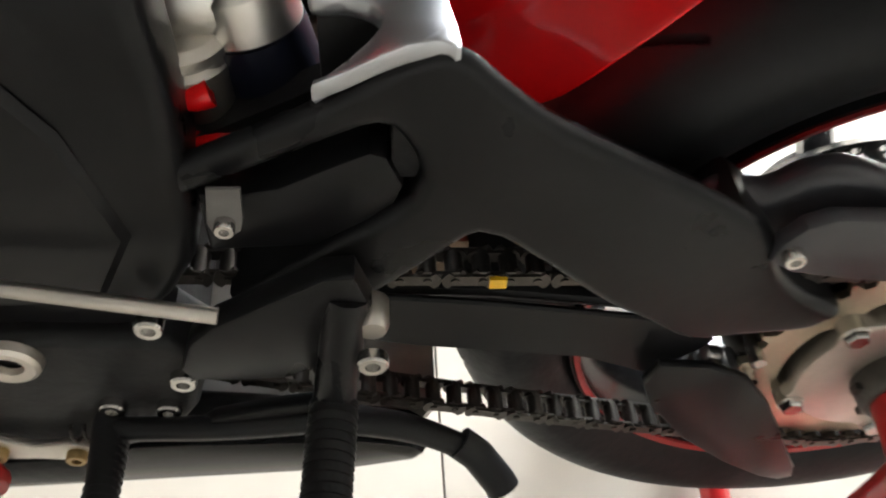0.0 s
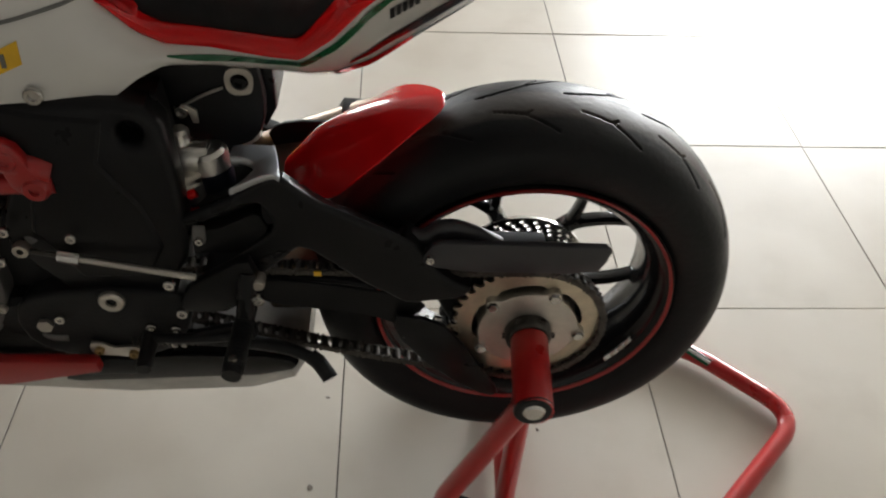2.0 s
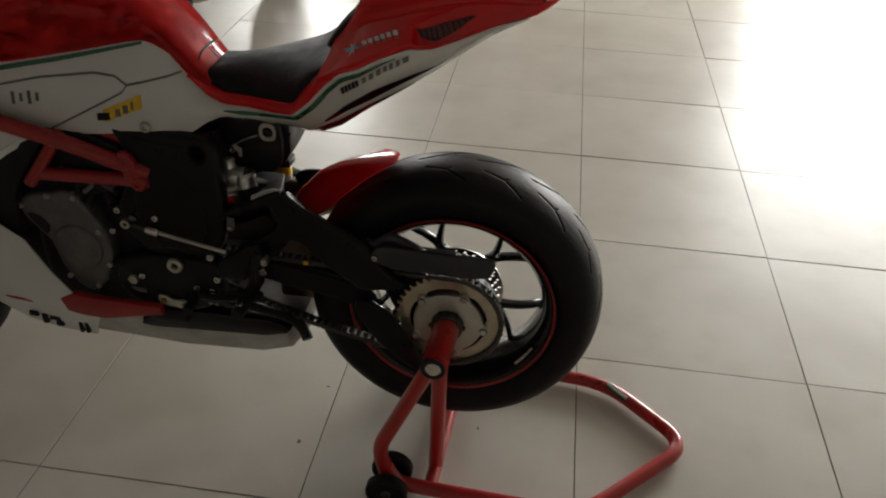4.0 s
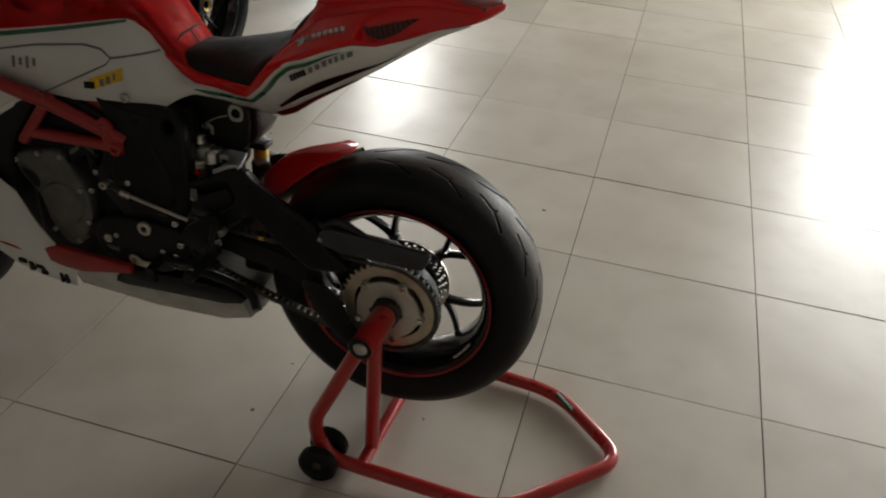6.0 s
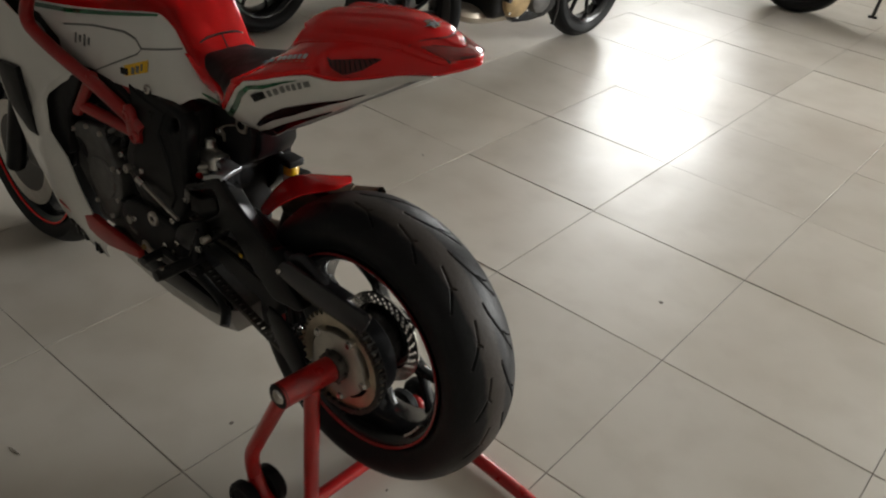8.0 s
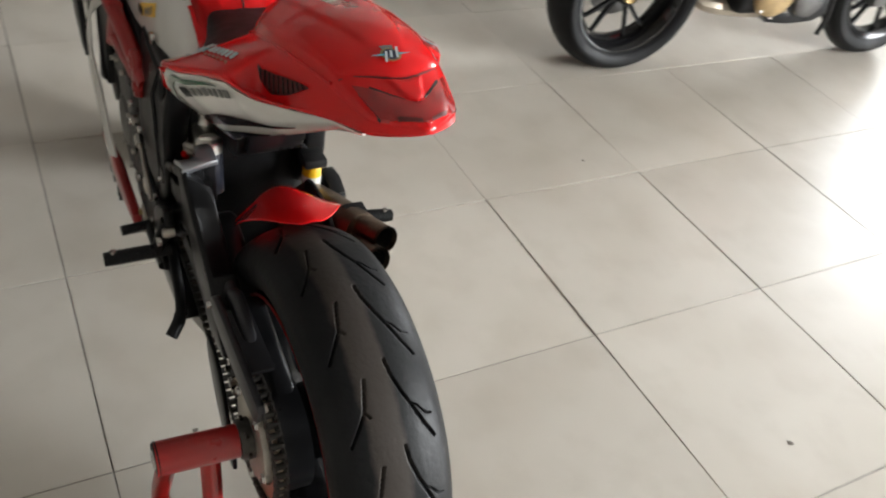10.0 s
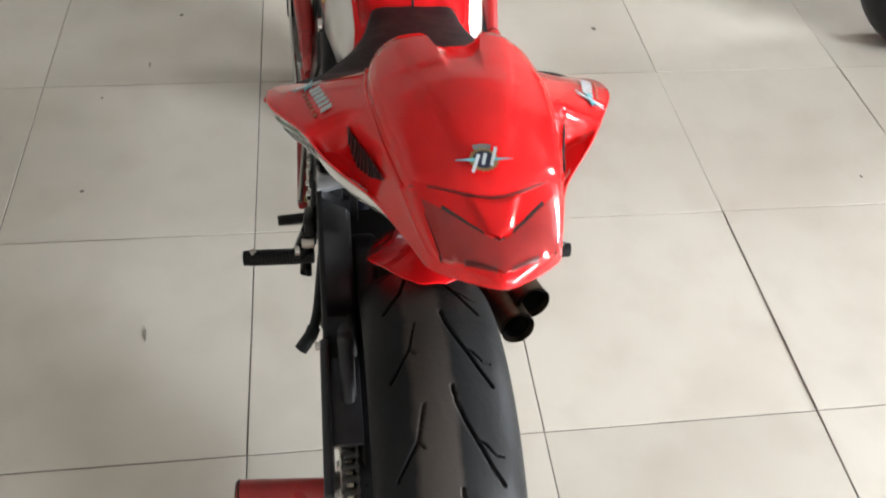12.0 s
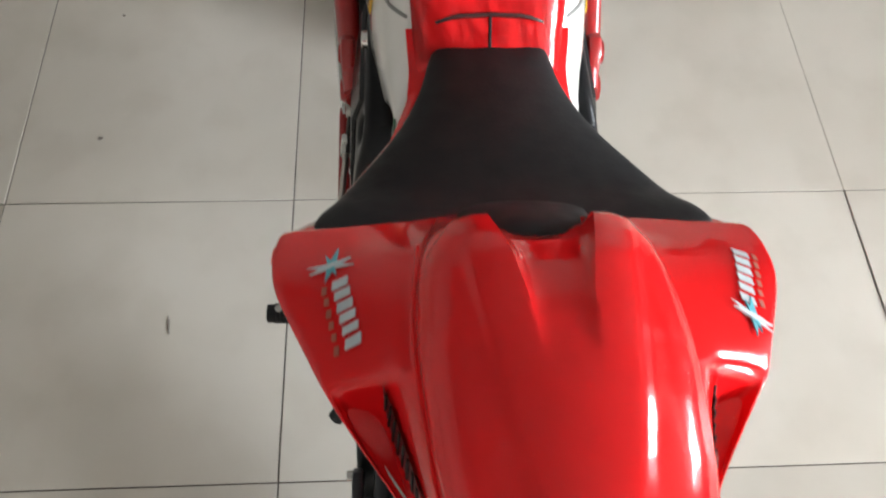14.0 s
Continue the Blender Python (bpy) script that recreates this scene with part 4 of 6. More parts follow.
def build_seat(bike):
    X = [-0.215, -0.200, -0.180, -0.160, -0.120, -0.085, -0.045, 0.0, 0.020, 0.048, 0.066]
    W = [0.050, 0.060, 0.066, 0.071, 0.086, 0.103, 0.129, 0.157, 0.165, 0.166, 0.158]
    ZC = [0.872, 0.877, 0.881, 0.885, 0.894, 0.901, 0.909, 0.918, 0.926, 0.942, 0.948]
    ZL = [0.872, 0.858, 0.846, 0.840, 0.844, 0.849, 0.858, 0.867, 0.893, 0.927, 0.936]
    bm = bmesh.new()
    rings = []
    for x, w, zc, zl in zip(X, W, ZC, ZL):
        ring = []
        rise = min(0.030, max(0.004, zc - zl - 0.004))
        for q in (-1, -0.995, -0.95, -0.82, -0.55, -0.28, 0, 0.28, 0.55, 0.82, 0.95, 0.995, 1):
            a = abs(q)
            z = {1: zl - 0.006, 0.995: zl + rise * 0.25, 0.95: zl + rise * 0.8, 0.82: zl + rise + (zc - zl - rise) * 0.25, 0.55: zl + rise + (zc - zl - rise) * 0.7, 0.28: zc - 0.002, 0: zc}[a]
            ring.append((x, YC + w * q, z))
        ring += [(x, YC + w * 0.6, zl - 0.022), (x, YC - w * 0.6, zl - 0.022)]
        rings.append(ring)
    loft(bm, rings)
    part("seat", grow(bm, 2), VINYL, bike, "black vinyl rider seat flaring out to the tail", 60)
    # red rim under the seat's edge
    for side in (-1, 1):
        bm = bmesh.new()
        rings = []
        for x in np.linspace(-0.225, 0.085, 40):
            w, zl = float(np.interp(x, X, W)), float(np.interp(x, X, ZL))
            p = side_panel_point(x, 0.0, side)
            yo = abs(p.y - YC)
            rings.append([Vector((x, YC + side * (w - 0.006), zl + 0.001)), Vector((x, YC + side * (w + 0.002), zl + 0.001)), Vector((x, YC + side * (max(w, yo) + 0.0055), zl * 0.7 + p.z * 0.3)),
                          Vector((x, YC + side * (max(w, yo) + 0.0055), zl * 0.3 + p.z * 0.7)), Vector((x, YC + side * (yo + 0.003), p.z - 0.001)), Vector((x, YC + side * (yo - 0.012), p.z - 0.003))])
        loft(bm, rings)
        part("seat_rim", bm, RED, bike, "red painted rim under the seat", 60)


def build_tail(bike):
    """The red tail: a ridged hump between two wings that taper back to the lamp."""
    X = [0.05, 0.055, 0.075, 0.092, 0.105, 0.125, 0.15, 0.18, 0.204, 0.211, 0.217, 0.245, 0.28, 0.303, 0.325, 0.352, 0.376, 0.402, 0.414, 0.421, 0.436, 0.448, 0.455]      # stations along the tail
    ZC = [0.94, 0.946, 0.96, 0.98, 1.004, 1.026, 1.04, 1.05, 1.058, 1.06, 1.062, 1.07, 1.077, 1.08, 1.081, 1.079, 1.073, 1.066, 1.0645, 1.0635, 1.0605, 1.0565, 1.053]      # middle of the trough
    ZR = [0.947, 0.958, 0.978, 1.01, 1.03, 1.043, 1.054, 1.061, 1.066, 1.067, 1.068, 1.074, 1.079, 1.081, 1.081, 1.078, 1.071, 1.064, 1.0625, 1.062, 1.059, 1.056, 1.0525]      # ridge, height
    YR = [0.027, 0.028, 0.03, 0.037, 0.0355, 0.031, 0.0255, 0.02, 0.0175, 0.017, 0.017, 0.0165, 0.016, 0.016, 0.016, 0.02, 0.018, 0.016, 0.013, 0.012, 0.008, 0.004, 0.001]      # ridge, half width
    YH = [0.06, 0.064, 0.07, 0.0712, 0.0749, 0.0786, 0.0823, 0.0833, 0.0833, 0.0823, 0.0823, 0.0795, 0.0759, 0.0712, 0.0675, 0.0629, 0.0583, 0.0527, 0.05, 0.046, 0.03, 0.013, 0.003]      # hump, half width
    ZH = [0.946, 0.952, 0.97, 0.986, 0.999, 1.012, 1.021, 1.03, 1.037, 1.038, 1.04, 1.046, 1.052, 1.055, 1.057, 1.056, 1.054, 1.051, 1.05, 1.05, 1.051, 1.052, 1.051]      # hump, lower height
    YG = [0.08, 0.085, 0.088, 0.0833, 0.0833, 0.0842, 0.0869, 0.0879, 0.0869, 0.086, 0.086, 0.0833, 0.0795, 0.0759, 0.0712, 0.0666, 0.062, 0.0555, 0.0525, 0.048, 0.0315, 0.014, 0.0035]      # foot of the hump, half width
    ZG = [0.942, 0.947, 0.962, 0.978, 0.99, 1.001, 1.01, 1.019, 1.026, 1.028, 1.029, 1.036, 1.042, 1.045, 1.047, 1.048, 1.046, 1.044, 1.044, 1.045, 1.047, 1.05, 1.05]      # foot of the hump, height
    YW = [0.184, 0.188, 0.191, 0.19, 0.189, 0.184, 0.173, 0.159, 0.148, 0.144, 0.14, 0.122, 0.098, 0.088, 0.081, 0.073, 0.0648, 0.0575, 0.0545, 0.0495, 0.033, 0.015, 0.004]      # wing rim, half width
    ZW = [0.929, 0.934, 0.944, 0.951, 0.957, 0.964, 0.973, 0.984, 0.992, 0.993, 0.988, 0.985, 0.99, 0.997, 1.005, 1.014, 1.022, 1.029, 1.033, 1.036, 1.041, 1.046, 1.048]      # wing rim, height
    YB = [0.183, 0.187, 0.191, 0.19, 0.189, 0.184, 0.171, 0.155, 0.144, 0.141, 0.138, 0.12, 0.096, 0.086, 0.079, 0.071, 0.063, 0.0549, 0.052, 0.047, 0.031, 0.014, 0.003]      # lower rim, half width
    ZB = [0.902, 0.908, 0.928, 0.942, 0.948, 0.953, 0.963, 0.974, 0.98, 0.98, 0.979, 0.976, 0.985, 0.991, 1, 1.01, 1.017, 1.022, 1.026, 1.029, 1.035, 1.042, 1.046]      # lower rim, height
    POCKET = [0, 0, 0, 0, 0, 0, 0, 0, 0, 0.15, 0.8, 1, 0.65, 0.3, 0.1, 0, 0, 0, 0, 0, 0, 0, 0]      # depth of the scoop behind the wing
    rows = list(zip(X, ZC, ZR, YR, YH, ZH, YG, ZG, YW, ZW, YB, ZB, POCKET))
    table = np.array(rows)
    DIP = [(0.10, 0.0), (0.22, 0.003), (0.30, 0.020), (0.38, 0.038), (0.60, 0.042), (0.80, 0.034), (0.93, 0.008)]     # the pocket behind the wing, across

    def wing(x, y):
        """Height of the wing between the hump's foot and the rim."""
        yg, zg, yw, zw = (float(np.interp(x, table[:, 0], table[:, c])) for c in (6, 7, 8, 9))
        return zg + (zw - zg) * (y - yg) / (yw - yg)

    bm = bmesh.new()
    rings = []
    for x, zc, zr, yr, yh, zh, yg, zg, yw, zw, yb, zb, pk in rows:
        d = yw - yg
        half = [(0.0, zc), (yr * 0.55, zc + 0.0005), (yr * 0.86, zc + (zr - zc) * 0.12), (yr, zr), (yr * 1.12, zr + 0.0005),
                (yr + (yh - yr) * 0.4, zr - (zr - zh) * 0.12), (yr + (yh - yr) * 0.78, zr - (zr - zh) * 0.42), (yh, zr - (zr - zh) * 0.8), (yh + 0.001, zh), (yg - 0.002, zg + 0.002), (yg + 0.001, zg - 0.001),
                *[(yg + d * u, zg + (zw - zg) * u - pk * v) for u, v in DIP], (yw - d * 0.01, zw), (yw + 0.001, zw - 0.003), (yb, zb + 0.002), (yb - 0.004, zb - 0.002), (yb * 0.6, zb - 0.001)]
        rings.append([(x, YC - y, z) for y, z in half[::-1]] + [(x, YC + y, z) for y, z in half[1:]])
    loft(bm, rings)
    tail = part("tail_cowl", grow(bm, 2), RED, bike, "glossy red single-seat tail cowl with side wings", 60)
    for side in (-1, 1):
        # grille with fine bars in the pocket behind each wing, its dark red painting the pocket's shade
        def pocket(x, s, lift):
            yg, zg, yw, zw, pk = (float(np.interp(x, table[:, 0], table[:, c])) for c in (6, 7, 8, 9, 12))
            d = yw - yg
            dip = float(np.interp(s, [u for u, v in DIP], [v for u, v in DIP]))
            return Vector((x, YC + side * (yg + d * s + lift), zg + (zw - zg) * s - pk * dip + lift * 0.5))
        bm = bmesh.new()
        rings = []
        for x in np.linspace(0.214, 0.312, 16):
            u = (x - 0.214) / 0.098
            h = 0.052 * math.sqrt(max(0.03, 1 - (2 * u - 1) ** 2))
            rings.append([pocket(x, 0.32 + h * q, 0.0024) for q in (-1, -0.6, -0.2, 0.2, 0.6, 1)])
        loft(bm, rings, False, False)
        grille = part("vent_grille", bm, LENSDARK, tail, "mesh grille behind the wing, dark red for the pocket's shade")
        for k in range(10):
            x = 0.221 + 0.009 * k
            u = (x - 0.214) / 0.098
            h = 0.048 * math.sqrt(max(0.03, 1 - (2 * u - 1) ** 2))
            part("vent_bar", tube(bmesh.new(), [pocket(x + 0.003 * q, 0.32 + h * q, 0.0030) for q in (-1, -0.6, -0.2, 0.2, 0.6, 1)], 0.0011, 5), BLACK, grille)
        # shadow gap where the hump sits on the wings
        pts = [(x, YC + side * (float(np.interp(x, table[:, 0], table[:, 6])) - 0.0012), float(np.interp(x, table[:, 0], table[:, 7])) + 0.001) for x in np.linspace(0.105, 0.335, 26)] + [(0.345, YC + side * 0.067, 1.051)]
        part("cowl_seam", tube(bmesh.new(), pts, 0.0018, 8), RED, tail)
    # black padded back stop, a low dome between the two peaks
    rings = []
    for x, w, up in ((0.028, 0.022, 0.002), (0.035, 0.040, 0.010), (0.048, 0.051, 0.020), (0.064, 0.052, 0.028), (0.082, 0.046, 0.031), (0.098, 0.040, 0.027), (0.110, 0.036, 0.016), (0.122, 0.032, 0.003)):
        z = float(np.interp(x, [0.03, 0.05, 0.075, 0.095, 0.12], [0.930, 0.944, 0.962, 0.982, 1.016])) + up
        rings.append([(x, YC + w * q, z - 0.010 * abs(q) ** 3) for q in (-1, -0.8, -0.5, -0.2, 0.2, 0.5, 0.8, 1)] + [(x + 0.004, YC + w, z - 0.04), (x + 0.004, YC - w, z - 0.04)])
    part("back_stop", grow(loft(bmesh.new(), rings), 1), VINYL, bike, "black padded back stop in front of the tail hump", 60)
    # the hump's cover: trough between two ridges, a raised spine, and a chevron-shaped rear lip
    def crown(x, y):
        """Height of the hump's skin."""
        zc, zr, yr, yh, zh = (float(np.interp(x, table[:, 0], table[:, c])) for c in (1, 2, 3, 4, 5))
        a = min(abs(y), yh)
        fade = min(1.0, max(0.0, (0.232 - x) / 0.088))
        g = a / max(0.001, yh)
        dome = zr + 0.0006 - (zr + 0.0006 - zh) * (0.70 * g ** 2.0 + 0.30 * g ** 7)
        f = max(0.0, (a - yr) / max(0.001, yh - yr))
        ridged = zr - (zr - zh) * (0.70 * f ** 2.0 + 0.30 * f ** 7) if a > yr else zc + (zr - zc) * (a / yr) ** 4.0
        spine = float(np.interp(x, [0.10, 0.15, 0.20, 0.26, 0.315, 0.36], [0.062, 0.054, 0.047, 0.038, 0.026, 0.014]))
        up = 0.0034 * min(1.0, max(0.0, (x - 0.115) / 0.03)) * min(1.0, max(0.0, (0.36 - x) / 0.05))
        return dome + (ridged - dome) * fade + up * (0.5 - 0.5 * math.tanh((a - spine) / 0.0028))

    def skin(rows_of_points, thick, material, name, label="", smooth=40):
        bm = bmesh.new()
        loft(bm, rows_of_points, False, False)
        made = bmesh.ops.extrude_face_region(bm, geom=bm.faces[:])
        bmesh.ops.translate(bm, verts=[v for v in made["geom"] if isinstance(v, bmesh.types.BMVert)], vec=(0, 0, -thick))
        return part(name, bm, material, tail, label, smooth)

    def lip(q):
        return 0.381 - 0.031 * abs(q) ** 1.7          # q: share of the half width

    rows_c = []
    for q in np.linspace(-1, 1, 81):
        x0 = float(np.interp(abs(q), [0.0, 0.34, 0.42, 0.55, 0.8, 1.0], [0.112, 0.104, 0.092, 0.094, 0.108, 0.135]))
        col = []
        for u in np.linspace(0, 1, 56):
            x = x0 + (lip(0.75 * q if abs(q) < 0.4 else math.copysign(0.3 + (abs(q) - 0.4) / 0.6 * 0.7, q)) - x0) * u
            yh = float(np.interp(x, table[:, 0], table[:, 4]))
            yr = float(np.interp(x, table[:, 0], table[:, 3]))
            a = abs(q) / 0.4 * yr if abs(q) < 0.4 else yr + (abs(q) - 0.4) / 0.6 * (yh + 0.0005 - yr)
            y = math.copysign(a, q)
            drop = 0.0030 * max(0.0, abs(q) - 0.94) / 0.06 + 0.0022 * max(0.0, u - 0.975) / 0.025
            col.append((x, YC + y, crown(x, y) + 0.0042 - drop))
        rows_c.append(col)
    skin(rows_c, 0.004, RED, "hump_cover", "glossy red hump cover with twin ridges")
    part("cover_gap", tube(bmesh.new(), [(lip(q) + 0.0022, YC + q * float(np.interp(lip(q), table[:, 0], table[:, 4])), crown(lip(q), q * 0.063) + 0.0008) for q in np.linspace(-0.98, 0.98, 41)], 0.0014, 6), LENSDARK, tail, "dark gap behind the hump cover")

    # lamp: a V-shaped beak above, the lens below, dark edges between them
    def lamp_point(q, s, lift):
        a = abs(q)
        tx, ty = 0.363 + 0.061 * (1 - a) ** 0.92 - 0.004 * max(0.0, 1 - a / 0.16), 0.0575
        bx, by = 0.426 + 0.023 * (1 - a) ** 0.9, 0.0455
        x, y = tx + (bx - tx) * s, q * (ty + (by - ty) * s)
        return Vector((x, YC + y, crown(x, y) + lift))

    def lamp_piece(q0, q1, s0, s1, lift, material, name, label="", n=17):
        return skin([[lamp_point(q, s, lift) for s in np.linspace(s0, s1, 6)] for q in np.linspace(q0, q1, n)], 0.004, material, name, label, 50)

    rows_b = []
    for q in np.linspace(-0.97, 0.97, 61):
        col = []
        tip = lamp_point(q, -0.02, 0.0)
        for u in np.linspace(0, 1, 14):
            x = lip(q) + 0.004 + max(0.001, tip.x - lip(q) - 0.004) * u
            y = (q * (0.060 + (0.0575 - 0.060) * u))
            half = 0.021 - 0.012 * u
            ridge = 0.0035 * (0.5 - 0.5 * math.tanh((abs(y) - half) / 0.0016)) * min(1.0, u * 4 + 0.3)
            col.append((x, YC + y, crown(x, y) + 0.0012 + ridge - 0.0012 * max(0.0, u - 0.9) / 0.1))
        rows_b.append(col)
    skin(rows_b, 0.004, RED, "lamp_beak", "red V-shaped beak over the tail lamp")
    lamp_piece(-1.02, 1.02, -0.035, 0.14, 0.0014, DEEPRED, "lamp_surround", "thin dark edge round the tail lamp", 41)
    for d in (-1, 1):
        lamp_piece(d * 0.975, d * 1.03, 0.0, 1.0, 0.0022, DEEPRED, "lamp_surround", n=5)
    lamp_piece(-0.970, 0.970, 0.085, 0.98, 0.0026, LENS, "tail_lamp", "red V-shaped tail lamp lens", 41)
    for d in (-1, 1):
        lamp_piece(d * 0.12, d * 0.62, 0.93, 1.0, 0.0030, LENSDARK, "lamp_edge", n=9)
    # emblem: ring, disc, wings and two slanting bars as plain shapes
    def badge(x, y, z, nx, size, parent, turn=0.0):
        m = Matrix.Translation((x, YC + y, z)) @ Matrix.Rotation(nx, 4, "Y") @ Matrix.Rotation(turn, 4, "Z") @ Matrix.Scale(size, 4)

        def flat(pts, h0, h1, material, name):
            bm = bmesh.new()
            plate(bm, pts, 0, 1, (), 0)
            bm.transform(m @ Matrix(((1, 0, 0, 0), (0, 0, 1, 0), (0, h1 - h0, 0, h0), (0, 0, 0, 1))))
            part(name, bm, material, parent, smooth=0)

        gear = [((1.0 if k % 2 else 0.86) * math.cos(math.pi * k / 18), (1.0 if k % 2 else 0.86) * math.sin(math.pi * k / 18)) for k in range(36)]
        flat(gear, 0, 0.04, BRASS, "emblem_ring")
        flat(disc_outline(0, 0, 0.72), 0.04, 0.07, NAVY, "emblem_disc")
        flat([(-1.25, -0.62), (-1.35, 0.0), (-1.25, 0.62), (-0.85, 0.55), (-0.78, 0.0), (-0.85, -0.55)], 0, 0.04, GREYLINE, "emblem_crown")
        for d in (-1, 1):
            flat([(-0.12, d * 0.6), (0.0, d * 1.9), (0.14, d * 0.6)], 0.05, 0.08, BLUE, "emblem_wing")
        for a, b in (((1.05, -0.85), (-0.40, -0.30)), ((0.45, -0.12), (-0.45, 0.16)), ((0.55, 0.42), (-0.95, 0.90))):
            d = Vector((b[0] - a[0], b[1] - a[1])).normalized() * 0.11
            flat([(a[0] + d.y, a[1] - d.x), (b[0] + d.y, b[1] - d.x), (b[0] - d.y, b[1] + d.x), (a[0] - d.y, a[1] + d.x)], 0.08, 0.11, FADED, "emblem_stroke")

    badge(0.353, -0.004, 1.0838, radians(8), 0.0122, tail)
    # pale stickers on the wings, following their slope
    def on_wing(x, y, side):
        p = Vector((x, YC + side * y, wing(x, y)))
        ax = (Vector((x + 0.01, YC + side * y, wing(x + 0.01, y))) - p).normalized()
        ay = (Vector((x, YC + side * (y + 0.01), wing(x, y + 0.01))) - p).normalized() * side
        n = ax.cross(ay).normalized()
        ay = n.cross(ax)
        return Matrix(((ax.x, ay.x, n.x, p.x + n.x * 0.0012), (ax.y, ay.y, n.y, p.y + n.y * 0.0012), (ax.z, ay.z, n.z, p.z + n.z * 0.0012), (0, 0, 0, 1)))

    flat_turn = Matrix(((1, 0, 0, 0), (0, 0, 1, 0), (0, 1, 0, 0), (0, 0, 0, 1)))
    for side in (-1, 1):
        x0, y0, px, py = (0.126, 0.136, 0.0104, -0.0022) if side < 0 else (0.096, 0.160, 0.0094, -0.0024)
        for k in range(6):
            wide = (0.0086, 0.0078, 0.0084, 0.0074, 0.0070, 0.0084)[k] * px / 0.0104
            lean = 0.0030 * side
            bm = plate(bmesh.new(), [(0.0, -0.0058), (wide, -0.0058), (wide + lean, 0.0058), (lean, 0.0058)], 0, 0.0007, (), 0)
            bm.transform(on_wing(x0 + px * k, y0 + py * k, side) @ flat_turn)
            part("wing_sticker", bm, FADED, tail, "pale worn sticker", smooth=0)
            bm = plate(bmesh.new(), [(0.0, -0.0018), (wide * 0.85, -0.0018), (wide * 0.85, 0.0018), (0.0, 0.0018)], 0, 0.0006, (), 0)
            bm.transform(on_wing(x0 + px * k + 0.004, y0 + py * k + 0.0110, side) @ flat_turn)
            part("wing_caption", bm, DULLTAN, tail, smooth=0)
        cx, cy = (0.110, 0.143) if side < 0 else (0.164, 0.147)
        for turn, reach, wide, material, lift in ((1.35, 0.020, 0.0030, FADED, 0.0007), (-0.25, 0.019, 0.0034, BLUE, 0.0010), (0.35, 0.014, 0.0026, BLUE, 0.0013), (1.85, 0.017, 0.0028, FADED, 0.0016)):
            bm = plate(bmesh.new(), [(-reach, 0.0), (-0.001, wide), (reach * 0.9, 0.0), (-0.001, -wide)], 0, lift, (), 0)
            bm.transform(on_wing(cx, cy, side) @ Matrix.Rotation(turn * (1 if side < 0 else 0.7), 4, "Z") @ flat_turn)
            part("wing_star", bm, material, tail, smooth=0)
    # black underside of the tail
    bm = bmesh.new()
    rings = []
    for x in np.linspace(-0.02, 0.395, 16):
        p, q = side_panel_point(x, 0.97, -1), side_panel_point(x, 0.97, 1)
        rings.append([p, Vector((x, YC, p.z - 0.004)), q, Vector((x, q.y - 0.01, q.z + 0.03)), Vector((x, p.y + 0.01, p.z + 0.03))])
    part("tail_underside", loft(bm, rings), BLACK, bike, "black plastic underside of the tail")
    # black box with clamps and bolts under the seat
    bm = plate(bmesh.new(), curve2([(-0.215, 0.785), (-0.12, 0.785), (-0.075, 0.780), (-0.063, 0.755), (-0.063, 0.70), (-0.082, 0.664), (-0.125, 0.650), (-0.17, 0.656), (-0.21, 0.695)], 2), YC - 0.050, YC + 0.06, (), 0.006)
    mot = part("servo_housing", bm, BLACK, bike, "black servo housing under the seat")
    part("housing_lid", plate(bmesh.new(), [(-0.062, 0.775), (-0.050, 0.762), (-0.050, 0.705), (-0.066, 0.676), (-0.074, 0.69), (-0.070, 0.77)], YC - 0.035, YC + 0.065, (), 0.004), SATIN, mot)
    bolt(mot, -0.204, YC - 0.052, 0.712, 0.010)
    bolt(mot, -0.165, YC - 0.052, 0.711, 0.009)
    bolt(mot, -0.089, YC - 0.052, 0.754, 0.009, GLOSS)
    part("clamp", plate(bmesh.new(), curve2([(-0.105, 0.744), (-0.106, 0.762), (-0.098, 0.772), (-0.081, 0.772), (-0.073, 0.763), (-0.073, 0.748), (-0.078, 0.738), (-0.096, 0.736)], 3), YC - 0.0535, YC - 0.049, [disc_outline(-0.089, 0.754, 0.0115, 12)[::-1]], 0), ALU, mot)
    part("clamp", plate(bmesh.new(), [(-0.174, 0.716), (-0.160, 0.722), (-0.146, 0.712), (-0.146, 0.694), (-0.153, 0.694), (-0.156, 0.708), (-0.166, 0.712), (-0.170, 0.706)], YC - 0.0535, YC - 0.049, (), 0.001), ALU, mot)
    part("wire", tube(bmesh.new(), rounded([(-0.158, YC - 0.053, 0.722), (-0.135, YC - 0.058, 0.738), (-0.110, YC - 0.053, 0.746)], 0.015), 0.0022, 6), ALU, mot, "thin grey wire")
    part("cable_tie", tube(bmesh.new(), rounded([(-0.180, YC - 0.056, 0.70), (-0.178, YC - 0.060, 0.66), (-0.172, YC - 0.055, 0.62)], 0.02), 0.003, 6), BLACK, mot)
    bt = part("bottle", lathe(bmesh.new(), [(0, 0.0), (0.014, 0.0), (0.018, 0.004), (0.018, 0.040), (0.014, 0.046), (0, 0.046)], (-0.118, YC + 0.108, 0.553), 24, "z"), YELLOW, bike, "small yellow overflow bottle with a black cap")
    part("bottle_cap", box(bmesh.new(), -0.142, -0.096, YC + 0.086, YC + 0.130, 0.600, 0.618, 0.004), BLACK, bt)
    part("bottle_label", lathe(bmesh.new(), [(0.0184, 0.006), (0.0186, 0.008), (0.0186, 0.022), (0.0184, 0.024)], (-0.118, YC + 0.108, 0.553), 24, "z"), WHITE, bt)
